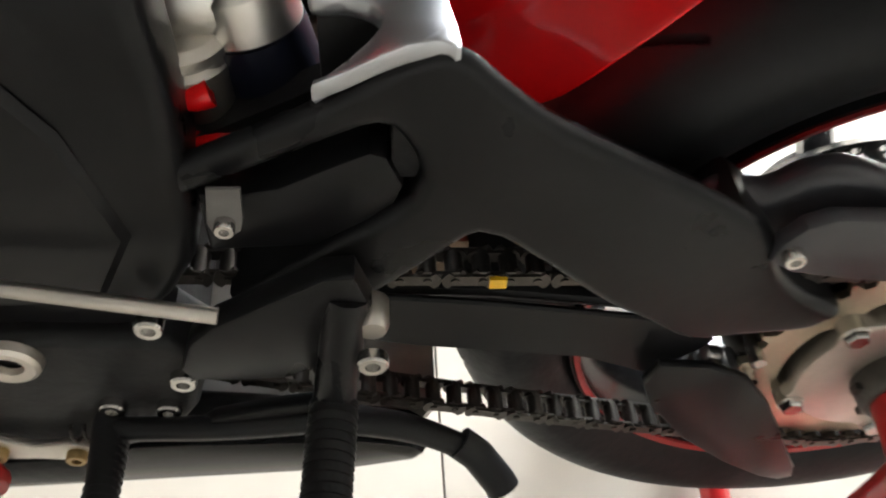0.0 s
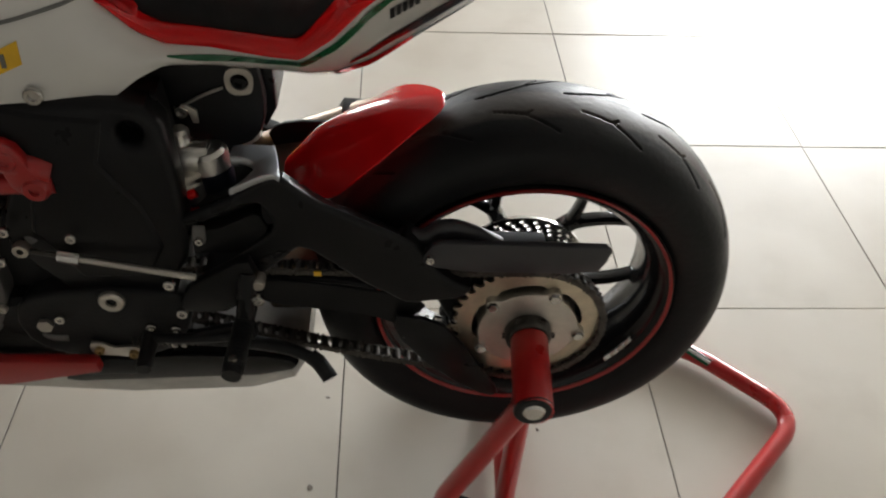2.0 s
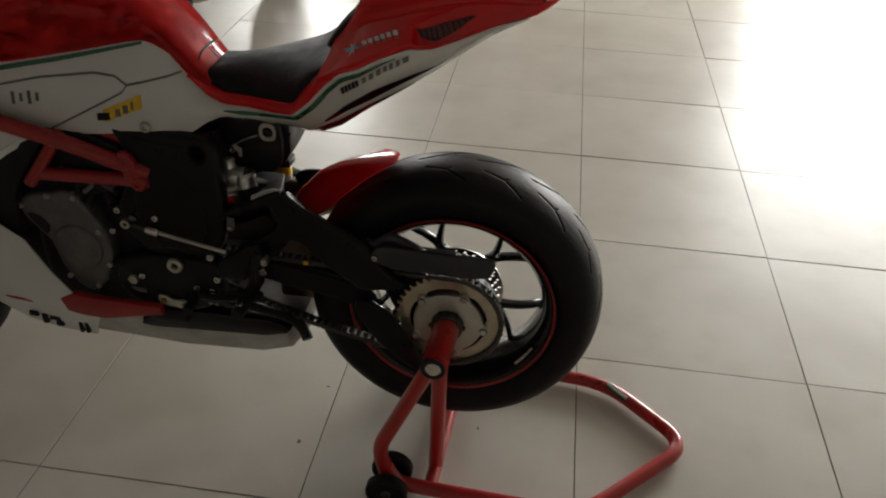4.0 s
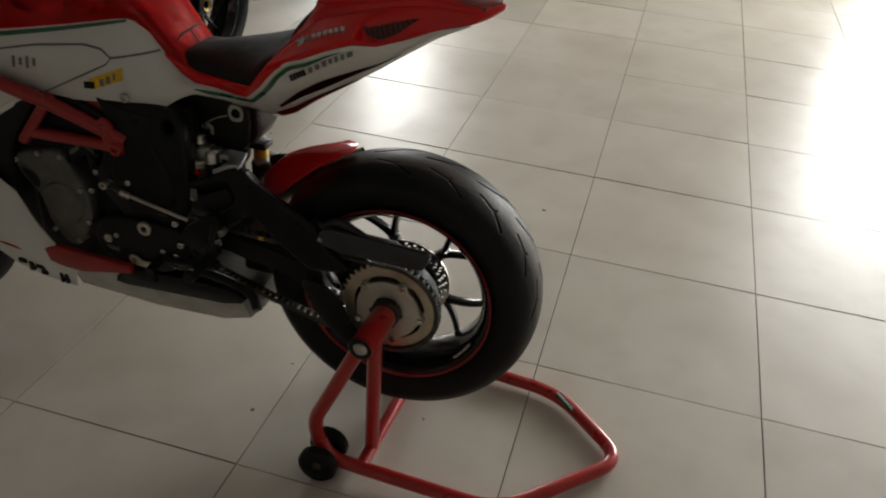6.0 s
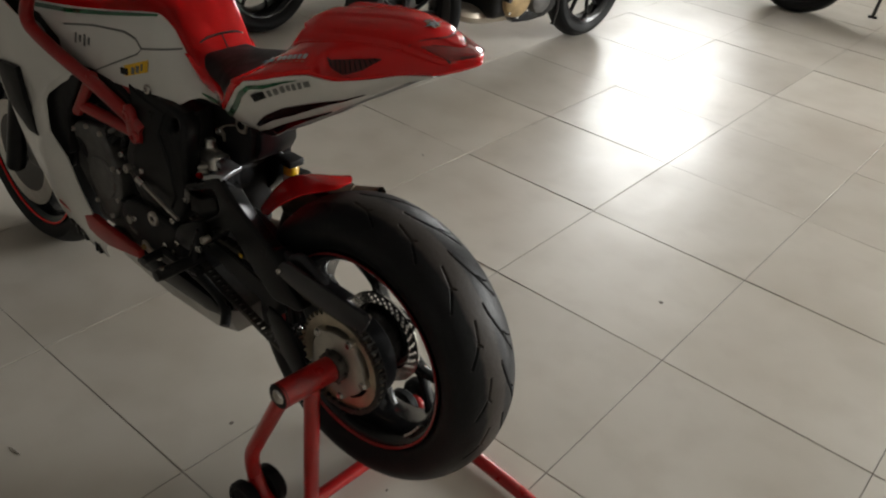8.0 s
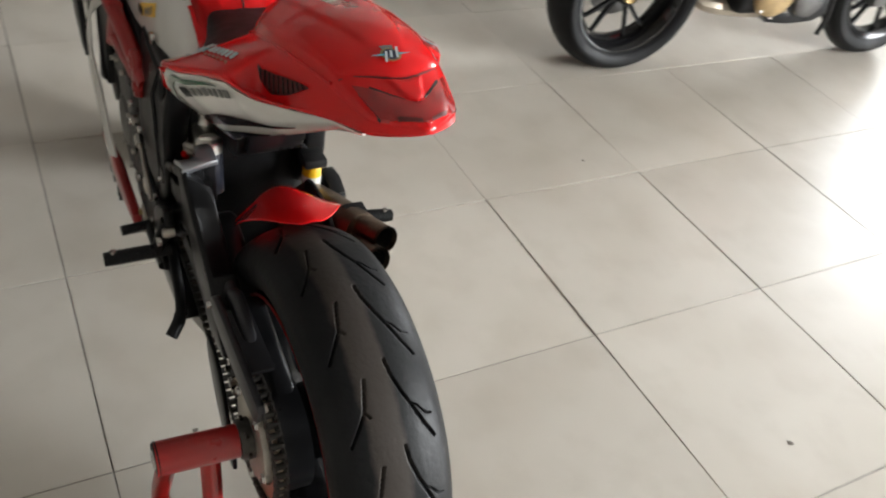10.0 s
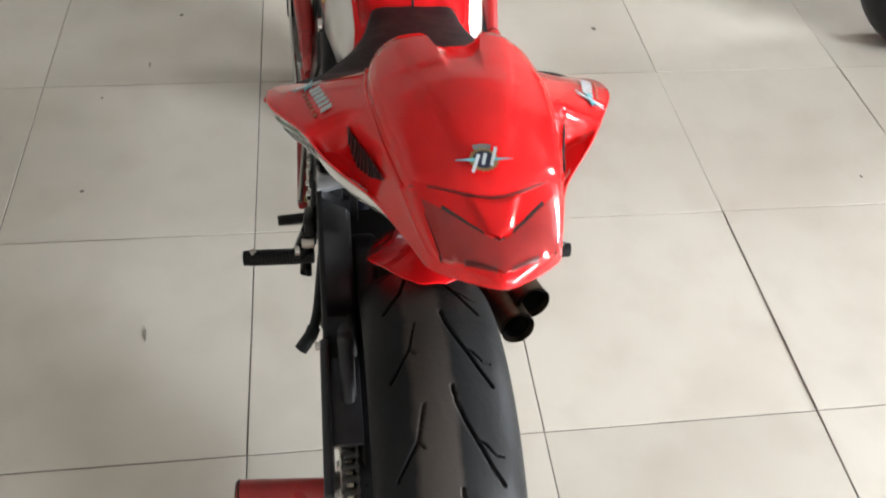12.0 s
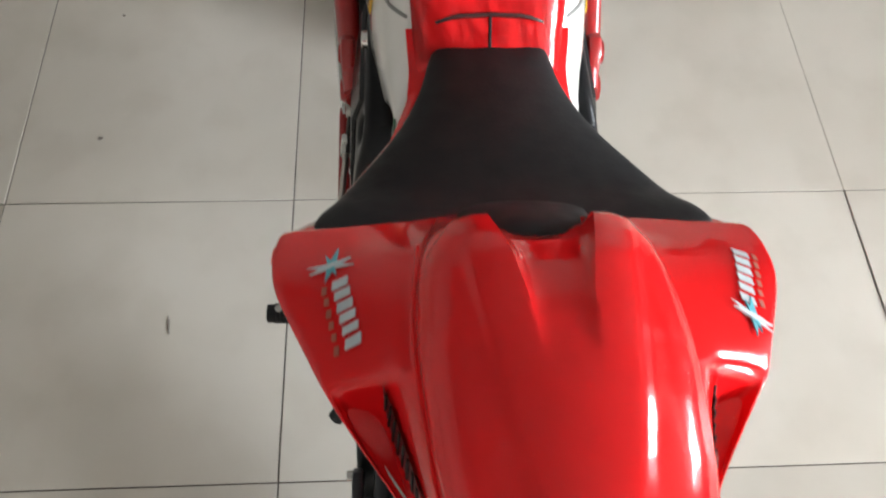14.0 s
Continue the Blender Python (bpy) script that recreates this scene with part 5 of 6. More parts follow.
    part("bottle_bracket", tube(bmesh.new(), rounded([(-0.142, YC + 0.105, 0.612), (-0.155, YC + 0.09, 0.625), (-0.16, YC + 0.06, 0.66)], 0.02), 0.006, 8), BLACK, bt)


def build_engine(bike):
    eng = part("engine", box(bmesh.new(), -0.60, -0.20, YC - 0.125, YC + 0.135, 0.325, 0.60, 0.03, 3), BLACK, bike, "black three-cylinder engine block")
    cover = [(-0.385, 0.766), (-0.30, 0.770), (-0.185, 0.765), (-0.163, 0.71), (-0.158, 0.62), (-0.165, 0.55), (-0.20, 0.50), (-0.235, 0.47), (-0.30, 0.475), (-0.35, 0.52), (-0.385, 0.585), (-0.36, 0.655), (-0.33, 0.72)]
    facet = [(-0.372, 0.770), (-0.300, 0.757), (-0.232, 0.752), (-0.245, 0.700), (-0.205, 0.640), (-0.190, 0.575), (-0.215, 0.525), (-0.30, 0.52), (-0.345, 0.60), (-0.325, 0.69)]
    for side in (-1, 1):
        bm = plate(bmesh.new(), curve2(cover, 2), *sorted((YC + side * 0.150, YC + side * 0.105)), [disc_outline(-0.205, 0.733, 0.014, 20)[::-1]], 0.010, 3)
        for v in bm.verts:
            v.co.y -= side * 0.24 * max(0.0, v.co.z - 0.68)
        c = part("frame_plate", bm, SATIN, bike, "black cast frame plate")
        bm = plate(bmesh.new(), facet, *sorted((YC + side * 0.1545, YC + side * 0.146)), (), 0.004, 1)
        for v in bm.verts:
            v.co.y -= side * 0.24 * max(0.0, v.co.z - 0.68)
        part("plate_facet", bm, SATIN, c)
    part("plate_backing", plate(bmesh.new(), [(-0.36, 0.760), (-0.178, 0.764), (-0.172, 0.70), (-0.172, 0.58), (-0.36, 0.58)], YC - 0.100, YC - 0.060, (), 0.002), BLACK, bike)
    part("engine_side", plate(bmesh.new(), [(-0.66, 0.61), (-0.40, 0.62), (-0.40, 0.36), (-0.56, 0.345), (-0.66, 0.45)], YC - 0.118, YC - 0.112, (), 0.002), BLACK, eng)
    lower = [(-0.34, 0.50), (-0.185, 0.50), (-0.175, 0.45), (-0.195, 0.405), (-0.24, 0.375), (-0.35, 0.375), (-0.40, 0.41), (-0.40, 0.47)]
    l = part("sprocket_cover", plate(bmesh.new(), curve2(lower, 2), YC - 0.162, YC - 0.12, (), 0.008, 3), BLACK, bike, "black plastic sprocket cover with steel bolts")
    part("pivot_ring", lathe(bmesh.new(), [(0.007, -0.002), (0.008, -0.006), (0.014, -0.007), (0.0165, -0.005), (0.0175, 0.0)], (-0.271, YC - 0.162, 0.488), 28), ALU, l, "bare alloy ring")
    for x, z, r in ((-0.183, 0.466, 0.0078), (-0.229, 0.438, 0.0075), (-0.197, 0.434, 0.0075), (-0.191, 0.520, 0.0078), (-0.295, 0.60, 0.007), (-0.345, 0.455, 0.007), (-0.203, 0.405, 0.0045), (-0.190, 0.405, 0.0045), (-0.39, 0.56, 0.007), (-0.372, 0.61, 0.007)):
        bolt(l, x, YC - 0.164, z, r)
    # gear rod from the lever forward
    rod = part("gear_rod", tube(bmesh.new(), [(-0.292, YC - 0.166, 0.566), (-0.151, YC - 0.178, 0.546)], 0.0042, 12), ALU, bike, "bare metal gear linkage rod")
    part("rod_sleeve", tube(bmesh.new(), [(-0.318, YC - 0.164, 0.570), (-0.292, YC - 0.166, 0.566)], 0.0085, 8), STEEL, rod)
    part("rod_thread", tube(bmesh.new(), [(-0.352, YC - 0.161, 0.575), (-0.318, YC - 0.164, 0.570)], 0.0034, 10), CHAIN, rod)
    part("rod_eye", lathe(bmesh.new(), [(0.0045, -0.006), (0.0095, -0.006), (0.011, 0.0), (0.0095, 0.006), (0.0045, 0.006)], (-0.362, YC - 0.160, 0.577), 20, closed=True), ALU, rod)
    # alternator cover and small castings in front
    cast = [(-0.591, 0.590), (-0.572, 0.614), (-0.52, 0.628), (-0.468, 0.634), (-0.452, 0.610), (-0.430, 0.575), (-0.414, 0.545), (-0.408, 0.495), (-0.422, 0.445), (-0.448, 0.405), (-0.470, 0.392), (-0.502, 0.408), (-0.528, 0.457), (-0.540, 0.51), (-0.578, 0.556)]
    cover = part("alternator_cover", plate(bmesh.new(), curve2(cast, 2), YC - 0.158, YC - 0.115, (), 0.008, 3), CASTALU, bike, "dull grey cast alternator cover", 30)
    part("cover_boss", lathe(bmesh.new(), [(0.0, -0.008), (0.040, -0.008), (0.050, -0.006), (0.054, 0.0)], (-0.478, YC - 0.157, 0.505), 40), CASTALU, cover)
    # black plate laid on the cover in place of a shadowed gap
    part("cover_shadow_gap", plate(bmesh.new(), curve2([(-0.575, 0.575), (-0.548, 0.572), (-0.532, 0.550), (-0.540, 0.530), (-0.556, 0.545)], 2), YC - 0.160, YC - 0.150, (), 0.002), BLACK, cover)
    for x, z in ((-0.582, 0.594), (-0.52, 0.622), (-0.463, 0.624), (-0.424, 0.55), (-0.416, 0.47), (-0.452, 0.412), (-0.512, 0.43)):
        bolt(cover, x, YC - 0.160, z, 0.006, ALU)
    rnd = random.Random(8)
    for k in range(16):
        x, z = rnd.uniform(-0.48, -0.36), rnd.uniform(0.60, 0.68)
        tube_pts = [(x, YC - 0.13, z), (x + rnd.uniform(-0.05, 0.05), YC - 0.145, z + rnd.uniform(-0.04, 0.02))]
        part("hose_fitting", tube(bmesh.new(), tube_pts, rnd.uniform(0.006, 0.012), 10), CASTALU if k % 3 == 0 else BLACK, eng)
    part("water_pump", lathe(bmesh.new(), [(0, -0.02), (0.03, -0.02), (0.038, -0.012), (0.04, 0.02)], (-0.40, YC - 0.135, 0.44), 30), BLACK, bike)
    part("hose", tube(bmesh.new(), rounded([(-0.39, YC - 0.15, 0.43), (-0.37, YC - 0.16, 0.415), (-0.345, YC - 0.16, 0.414)], 0.02), 0.006, 10), CASTALU, bike, "short metal pipe stub")
    part("drain_bolt", lathe(bmesh.new(), [(0, -0.018), (0.011, -0.018), (0.012, 0.0)], (-0.368, YC - 0.150, 0.442), 6), ALU, bike)
    # stand bracket of bare metal
    br = part("stand_bracket", plate(bmesh.new(), curve2([(-0.314, 0.413), (-0.298, 0.412), (-0.284, 0.403), (-0.262, 0.405), (-0.249, 0.400), (-0.249, 0.388), (-0.262, 0.384), (-0.284, 0.388), (-0.300, 0.389), (-0.316, 0.396)], 2), YC - 0.172, YC - 0.166, (), 0.001), ALU, bike, "bare metal bracket with two bolts")
    bolt(br, -0.304, YC - 0.173, 0.401, 0.0065, BRASS)
    bolt(br, -0.259, YC - 0.173, 0.394, 0.0065, BRASS)
    part("block", box(bmesh.new(), -0.345, -0.262, YC - 0.168, YC - 0.13, 0.338, 0.374, 0.008), BLACK, bike)
    # silencer box under the engine
    bm = bmesh.new()
    rings = []
    for x, zb, zt, w in ((-0.55, 0.256, 0.325, 0.10), (-0.52, 0.237, 0.335, 0.135), (-0.30, 0.238, 0.335, 0.15), (-0.12, 0.246, 0.34, 0.15), (-0.055, 0.259, 0.342, 0.14), (-0.03, 0.282, 0.34, 0.11)):
        rings.append([(x, YC - w, zt - 0.005), (x, YC - w + 0.003, zt - 0.02), (x, YC - w + 0.034, zb), (x, YC + w - 0.034, zb), (x, YC + w - 0.003, zt - 0.02), (x, YC + w, zt - 0.005), (x, YC + w * 0.5, zt), (x, YC - w * 0.5, zt)])
    part("silencer", loft(bm, rings), SILENCER, bike, "grey metal silencer box under the engine")
    bm = plate(bmesh.new(), [(-0.372, 0.330), (-0.340, 0.352), (-0.315, 0.364), (-0.20, 0.368), (-0.085, 0.366), (-0.050, 0.356), (-0.040, 0.345), (-0.048, 0.334), (-0.096, 0.322), (-0.209, 0.317), (-0.350, 0.310), (-0.376, 0.314)], YC - 0.157, YC - 0.125, (), 0.006)
    part("heat_shield", bm, GLOSS, bike, "black heat shield over the silencer")
    # pipe to the right and the twin outlets
    for k, (a, b) in enumerate(((Vector((-0.06, YC + 0.105, 0.553)), Vector((0.126, YC + 0.148, 0.602))), (Vector((-0.05, YC + 0.090, 0.520)), Vector((0.156, YC + 0.122, 0.586))))):
        d = (b - a).normalized()
        pipe = part("exhaust_pipe", tube(bmesh.new(), [a, b - d * 0.01, b], 0.024, 26, caps=False), HEATED, bike, "heat-tinted exhaust outlet")
        bm = bmesh.new()
        tube(bm, [b - d * 0.004, b + d * 0.002], 0.0250, 26, caps=False)
        tube(bm, [b - d * 0.006, b + d * 0.002], 0.0205, 26, caps=False)
        part("outlet_lip", bm, HEATED, pipe)
        # bore and plug are black to paint the shade inside the hollow outlet
        bm = tube(bmesh.new(), [b - d * 0.10, b - d * 0.001], 0.0206, 26, caps=False)
        tube(bm, [b - d * 0.070, b - d * 0.065], 0.0206, 26)
        part("outlet_bore", bm, BLACK, pipe, "bore of the outlet, coloured black for the shade inside")
    part("exhaust_can", tube(bmesh.new(), [(-0.10, YC + 0.098, 0.520), (-0.02, YC + 0.112, 0.548), (0.055, YC + 0.126, 0.572), (0.075, YC + 0.130, 0.578)], 0.044, 26, r_end=0.036), HEATED, bike, "brown heat-tinted exhaust can")
    part("exhaust_elbow", tube(bmesh.new(), rounded([(-0.25, YC + 0.10, 0.36), (-0.12, YC + 0.12, 0.38), (-0.09, YC + 0.115, 0.50), (0.02, YC + 0.112, 0.545)], 0.07), 0.042, 20), HEATED, bike, "bronze-tinted exhaust pipe")
    br = part("exhaust_bracket", plate(bmesh.new(), curve2([(-0.085, 0.585), (-0.060, 0.604), (-0.015, 0.607), (0.035, 0.600), (0.060, 0.57), (0.02, 0.545), (-0.06, 0.55)], 2), YC + 0.080, YC + 0.088, (), 0.002), BLACK, bike, "black exhaust bracket")
    part("exhaust_clamp", plate(bmesh.new(), [(0.010, 0.586), (0.022, 0.606), (0.050, 0.604), (0.066, 0.594), (0.060, 0.582), (0.03, 0.578)], YC + 0.112, YC + 0.150, (), 0.003), BLACK, br)
    bolt(br, -0.01, YC + 0.089, 0.585, 0.007, None, 1)
    bolt(br, 0.03, YC + 0.089, 0.580, 0.006, None, 1)
    part("collector_box", box(bmesh.new(), -0.09, 0.0, YC - 0.06, YC + 0.06, 0.36, 0.46, 0.01), HEATED, bike)
    # right-hand side of the engine, seen from behind
    part("clutch_cover", lathe(bmesh.new(), [(0.0, 0.03), (0.07, 0.03), (0.088, 0.015), (0.09, -0.02)], (-0.42, YC + 0.135, 0.46), 40), BLACK, bike)


def build_frame(bike):
    """The red trellis and the black air box panel behind it."""
    for side in (-1, 1):
        y = YC + side * 0.165
        yi = YC + side * 0.145
        f = part("frame_tube", tube(bmesh.new(), rounded([(-0.600, y + side * 0.01, 0.98), (-0.650, y + side * 0.016, 0.90), (-0.688, y + side * 0.018, 0.826), (-0.58, y + side * 0.012, 0.788), (-0.465, y - side * 0.003, 0.752), (-0.30, yi, 0.688)], 0.05), 0.0155, 14), REDF, bike, "red trellis frame tube")
        part("brace", tube(bmesh.new(), [(-0.462, y - side * 0.004, 0.765), (-0.510, y - side * 0.004, 0.70), (-0.548, y - side * 0.005, 0.650)], 0.013, 12), REDF, f)
        part("brace", tube(bmesh.new(), [(-0.520, y - side * 0.008, 0.672), (-0.300, yi, 0.672)], 0.014, 12), REDF, f)
        part("brace", tube(bmesh.new(), [(-0.43, y - side * 0.045, 0.772), (-0.30, yi - side * 0.03, 0.720)], 0.011, 12), REDF, f)
        part("lug", plate(bmesh.new(), curve2([(-0.352, 0.735), (-0.328, 0.730), (-0.316, 0.70), (-0.306, 0.672), (-0.322, 0.660), (-0.345, 0.675)], 2), min(yi, yi + side * 0.018), max(yi, yi + side * 0.018), (), 0.005), REDF, f)
        part("lug_eye", lathe(bmesh.new(), [(0.006, -0.012), (0.013, -0.012), (0.016, -0.008), (0.017, 0.0), (0.017, 0.012), (0.006, 0.012)], (-0.318, yi + side * 0.009, 0.672), 20, closed=True), REDF, f)
        part("lug_eye", lathe(bmesh.new(), [(0.006, -0.012), (0.011, -0.012), (0.014, -0.008), (0.015, 0.0), (0.015, 0.012), (0.006, 0.012)], (-0.340, yi + side * 0.009, 0.714), 20, closed=True), REDF, f)
        part("airbox_panel", plate(bmesh.new(), curve2([(-0.645, 0.70), (-0.60, 0.745), (-0.50, 0.765), (-0.38, 0.745), (-0.33, 0.70), (-0.36, 0.64), (-0.52, 0.60), (-0.565, 0.535), (-0.64, 0.545)], 2), min(YC + side * 0.10, YC + side * 0.140), max(YC + side * 0.10, YC + side * 0.140), (), 0.006), BLACK, bike, "black panel behind the trellis")


def build_fairing(bike):
    for side in (-1, 1):
        bm = bmesh.new()
        # upper edge then lower edge of the white fairing, front to back
        upper = [(-1.02, 0.93, 0.15), (-0.90, 0.89, 0.172), (-0.80, 0.85, 0.178), (-0.69, 0.815, 0.180), (-0.59, 0.79, 0.176), (-0.512, 0.766, 0.170), (-0.618, 0.702, 0.184), (-0.638, 0.655, 0.190), (-0.638, 0.575, 0.192),
                 (-0.575, 0.528, 0.190), (-0.535, 0.45, 0.188), (-0.497, 0.394, 0.184), (-0.44, 0.37, 0.178)]
        lower = [(-1.08, 0.76, 0.12), (-1.0, 0.70, 0.15), (-0.94, 0.65, 0.165), (-0.90, 0.61, 0.17), (-0.88, 0.585, 0.172), (-0.86, 0.56, 0.172), (-0.82, 0.49, 0.172), (-0.78, 0.44, 0.172), (-0.745, 0.405, 0.172),
                 (-0.69, 0.346, 0.173), (-0.625, 0.310, 0.174), (-0.55, 0.292, 0.174), (-0.475, 0.284, 0.172)]
        rings = []
        for (x0, z0, y0), (x1, z1, y1) in zip(upper, lower):
            ring = []
            for v in np.linspace(0, 1, 6):
                ring.append((x0 + (x1 - x0) * v, YC + side * (y0 + (y1 - y0) * v + 0.012 * math.sin(math.pi * v)), z0 + (z1 - z0) * v))
            rings.append(ring)
        loft(bm, rings, False, False)
        bmesh.ops.recalc_face_normals(bm, faces=bm.faces)
        bmesh.ops.solidify(bm, geom=bm.faces[:], thickness=0.004)
        fa = part("side_fairing", bm, WHITE, bike, "white lacquered side fairing with red lower edge", 60)
        part("inner_panel", plate(bmesh.new(), curve2([(-0.96, 0.86), (-0.80, 0.84), (-0.62, 0.80), (-0.60, 0.55), (-0.70, 0.42), (-0.82, 0.50), (-0.94, 0.66)], 2), *sorted((YC + side * 0.135, YC + side * 0.145)), (), 0.002), BLACK, fa, "black inner fairing panel")
        part("air_slot", plate(bmesh.new(), [(-0.850, 0.690), (-0.742, 0.703), (-0.728, 0.631), (-0.688, 0.545), (-0.73, 0.545), (-0.804, 0.590)], *sorted((YC + side * 0.186, YC + side * 0.1985)), (), 0.002), BLACK, fa, "black air slot")
        part("knee_panel", plate(bmesh.new(), curve2([(-0.500, 0.755), (-0.590, 0.735), (-0.648, 0.700), (-0.668, 0.640), (-0.672, 0.560), (-0.662, 0.525), (-0.630, 0.519), (-0.600, 0.522), (-0.588, 0.545), (-0.580, 0.62), (-0.550, 0.675), (-0.505, 0.735)], 2), *sorted((YC + side * 0.148, YC + side * 0.172)), (), 0.006), BLACK, fa, "black plastic knee panel")
        part("red_band", plate(bmesh.new(), [(-0.66, 0.374), (-0.584, 0.378), (-0.495, 0.402), (-0.424, 0.396), (-0.306, 0.394), (-0.304, 0.374), (-0.434, 0.346), (-0.478, 0.347), (-0.56, 0.360)], *sorted((YC + side * 0.172, YC + side * 0.191)), (), 0.005), REDF, fa, "red lower edge")
        for x, z, wx, wz in ((-0.604, 0.334, 0.010, 0.006), (-0.580, 0.324, 0.006, 0.012), (-0.556, 0.328, 0.012, 0.005), (-0.548, 0.314, 0.008, 0.006), (-0.500, 0.312, 0.004, 0.014), (-0.486, 0.312, 0.004, 0.014)):
            part("dark_mark", box(bmesh.new(), x - wx, x + wx, *sorted((YC + side * 0.176, YC + side * 0.1885)), z - wz, z + wz, 0.001), BLACK, fa)
        part("red_mark", plate(bmesh.new(), curve2([(-0.66, 0.475), (-0.64, 0.47), (-0.60, 0.44), (-0.585, 0.415), (-0.60, 0.425), (-0.635, 0.452)], 2), *sorted((YC + side * 0.186, YC + side * 0.193)), (), 0), REDF, fa)


def build_front(bike):
    c = (FX, YC, FZ)
    rim = [(0.222, -0.050), (0.229, -0.052), (0.230, -0.046), (0.214, -0.040), (0.206, 0.0), (0.214, 0.040), (0.230, 0.046), (0.229, 0.052), (0.222, 0.050), (0.208, 0.04), (0.196, 0.0), (0.208, -0.04)]
    w = part("front_wheel", lathe(bmesh.new(), rim, c, 72, closed=True), GLOSS, bike, "black cast front wheel with twin brake discs")
    put(tyre_mesh(0.300, 0.062, 0.224, 0.2, n=520, m=60, pitch=0.16, grooves=GROOVES[:2]), "tyre", w, c, "black front tyre")
    part("rim_stripe", lathe(bmesh.new(), [(0.222, -0.0512), (0.222, -0.0540), (0.2285, -0.0555), (0.2285, -0.053)], c, 72), RED, w)
    part("hub", lathe(bmesh.new(), [(0.012, -0.06), (0.035, -0.055), (0.04, 0.0), (0.035, 0.055), (0.012, 0.06)], c, 30), GLOSS, w)
    for k in range(6):
        spoke(w, c, radians(60 * k), radians(60 * k + 8), 0.036, 0.203, 0.0, 0.0, 0.022, 0.014, 0.022, GLOSS)
    for side in (-1, 1):
        bm = plate(bmesh.new(), disc_outline(FX, FZ, 0.160, 60), YC + side * 0.066 - 0.0025, YC + side * 0.066 + 0.0025, [disc_outline(FX, FZ, 0.118, 48)[::-1]], 0)
        part("brake_disc", bm, STEEL, w)
        part("disc_carrier", lathe(bmesh.new(), [(0.03, side * 0.060), (0.119, side * 0.064), (0.119, side * 0.068), (0.03, side * 0.066)], c, 36), GLOSS, w)
        part("fork_leg", tube(bmesh.new(), [(FX + 0.02, YC + side * 0.10, FZ - 0.02), (FX + 0.20, YC + side * 0.10, FZ + 0.42), (FX + 0.30, YC + side * 0.10, FZ + 0.66)], 0.027, 18), SATIN, bike, "fork leg")
        part("brake_caliper", box(bmesh.new(), FX + 0.10, FX + 0.19, *sorted((YC + side * 0.05, YC + side * 0.10)), FZ + 0.02, FZ + 0.14, 0.012), CASTALU, bike)
        part("handlebar", tube(bmesh.new(), [(-0.80, YC + side * 0.12, 0.99), (-0.72, YC + side * 0.33, 0.965)], 0.016, 14), BLACK, bike)
        part("mirror_stalk", tube(bmesh.new(), [(-0.90, YC + side * 0.16, 1.03), (-0.86, YC + side * 0.30, 1.06)], 0.008, 8), BLACK, bike)
    part("front_mudguard", lathe_arc(c, 0.315, 0.068, 20, 140), RED, bike, "red front mudguard")
    # nose fairing and screen
    bm = bmesh.new()
    rings = []
    for x, w2, z0, z1 in ((-0.84, 0.17, 0.80, 1.02), (-0.95, 0.185, 0.78, 1.05), (-1.08, 0.16, 0.76, 1.03), (-1.20, 0.11, 0.77, 0.95), (-1.27, 0.05, 0.80, 0.87)):
        rings.append([(x, YC - w2 * 0.7, z0), (x, YC - w2, (z0 * 2 + z1) / 3), (x, YC - w2 * 0.8, z1 - 0.04), (x, YC, z1), (x, YC + w2 * 0.8, z1 - 0.04), (x, YC + w2, (z0 * 2 + z1) / 3), (x, YC + w2 * 0.7, z0)])
    part("nose_fairing", grow(loft(bm, rings), 1), RED, bike, "red nose fairing", 60)


def lathe_arc(c, r, half, a0, a1):
    bm = bmesh.new()
    rings = []
    for a in np.linspace(radians(a0), radians(a1), 14):
        ring = []
        for q in np.linspace(-1, 1, 9):
            rr = r - 0.045 * abs(q) ** 2.5
            ring.append((c[0] + rr * math.cos(a), c[1] + half * math.sin(q * math.pi / 2), c[2] + rr * math.sin(a)))
        rings.append(ring)
    loft(bm, rings, False, False)
    bmesh.ops.solidify(bm, geom=bm.faces[:], thickness=0.003)
    return bm


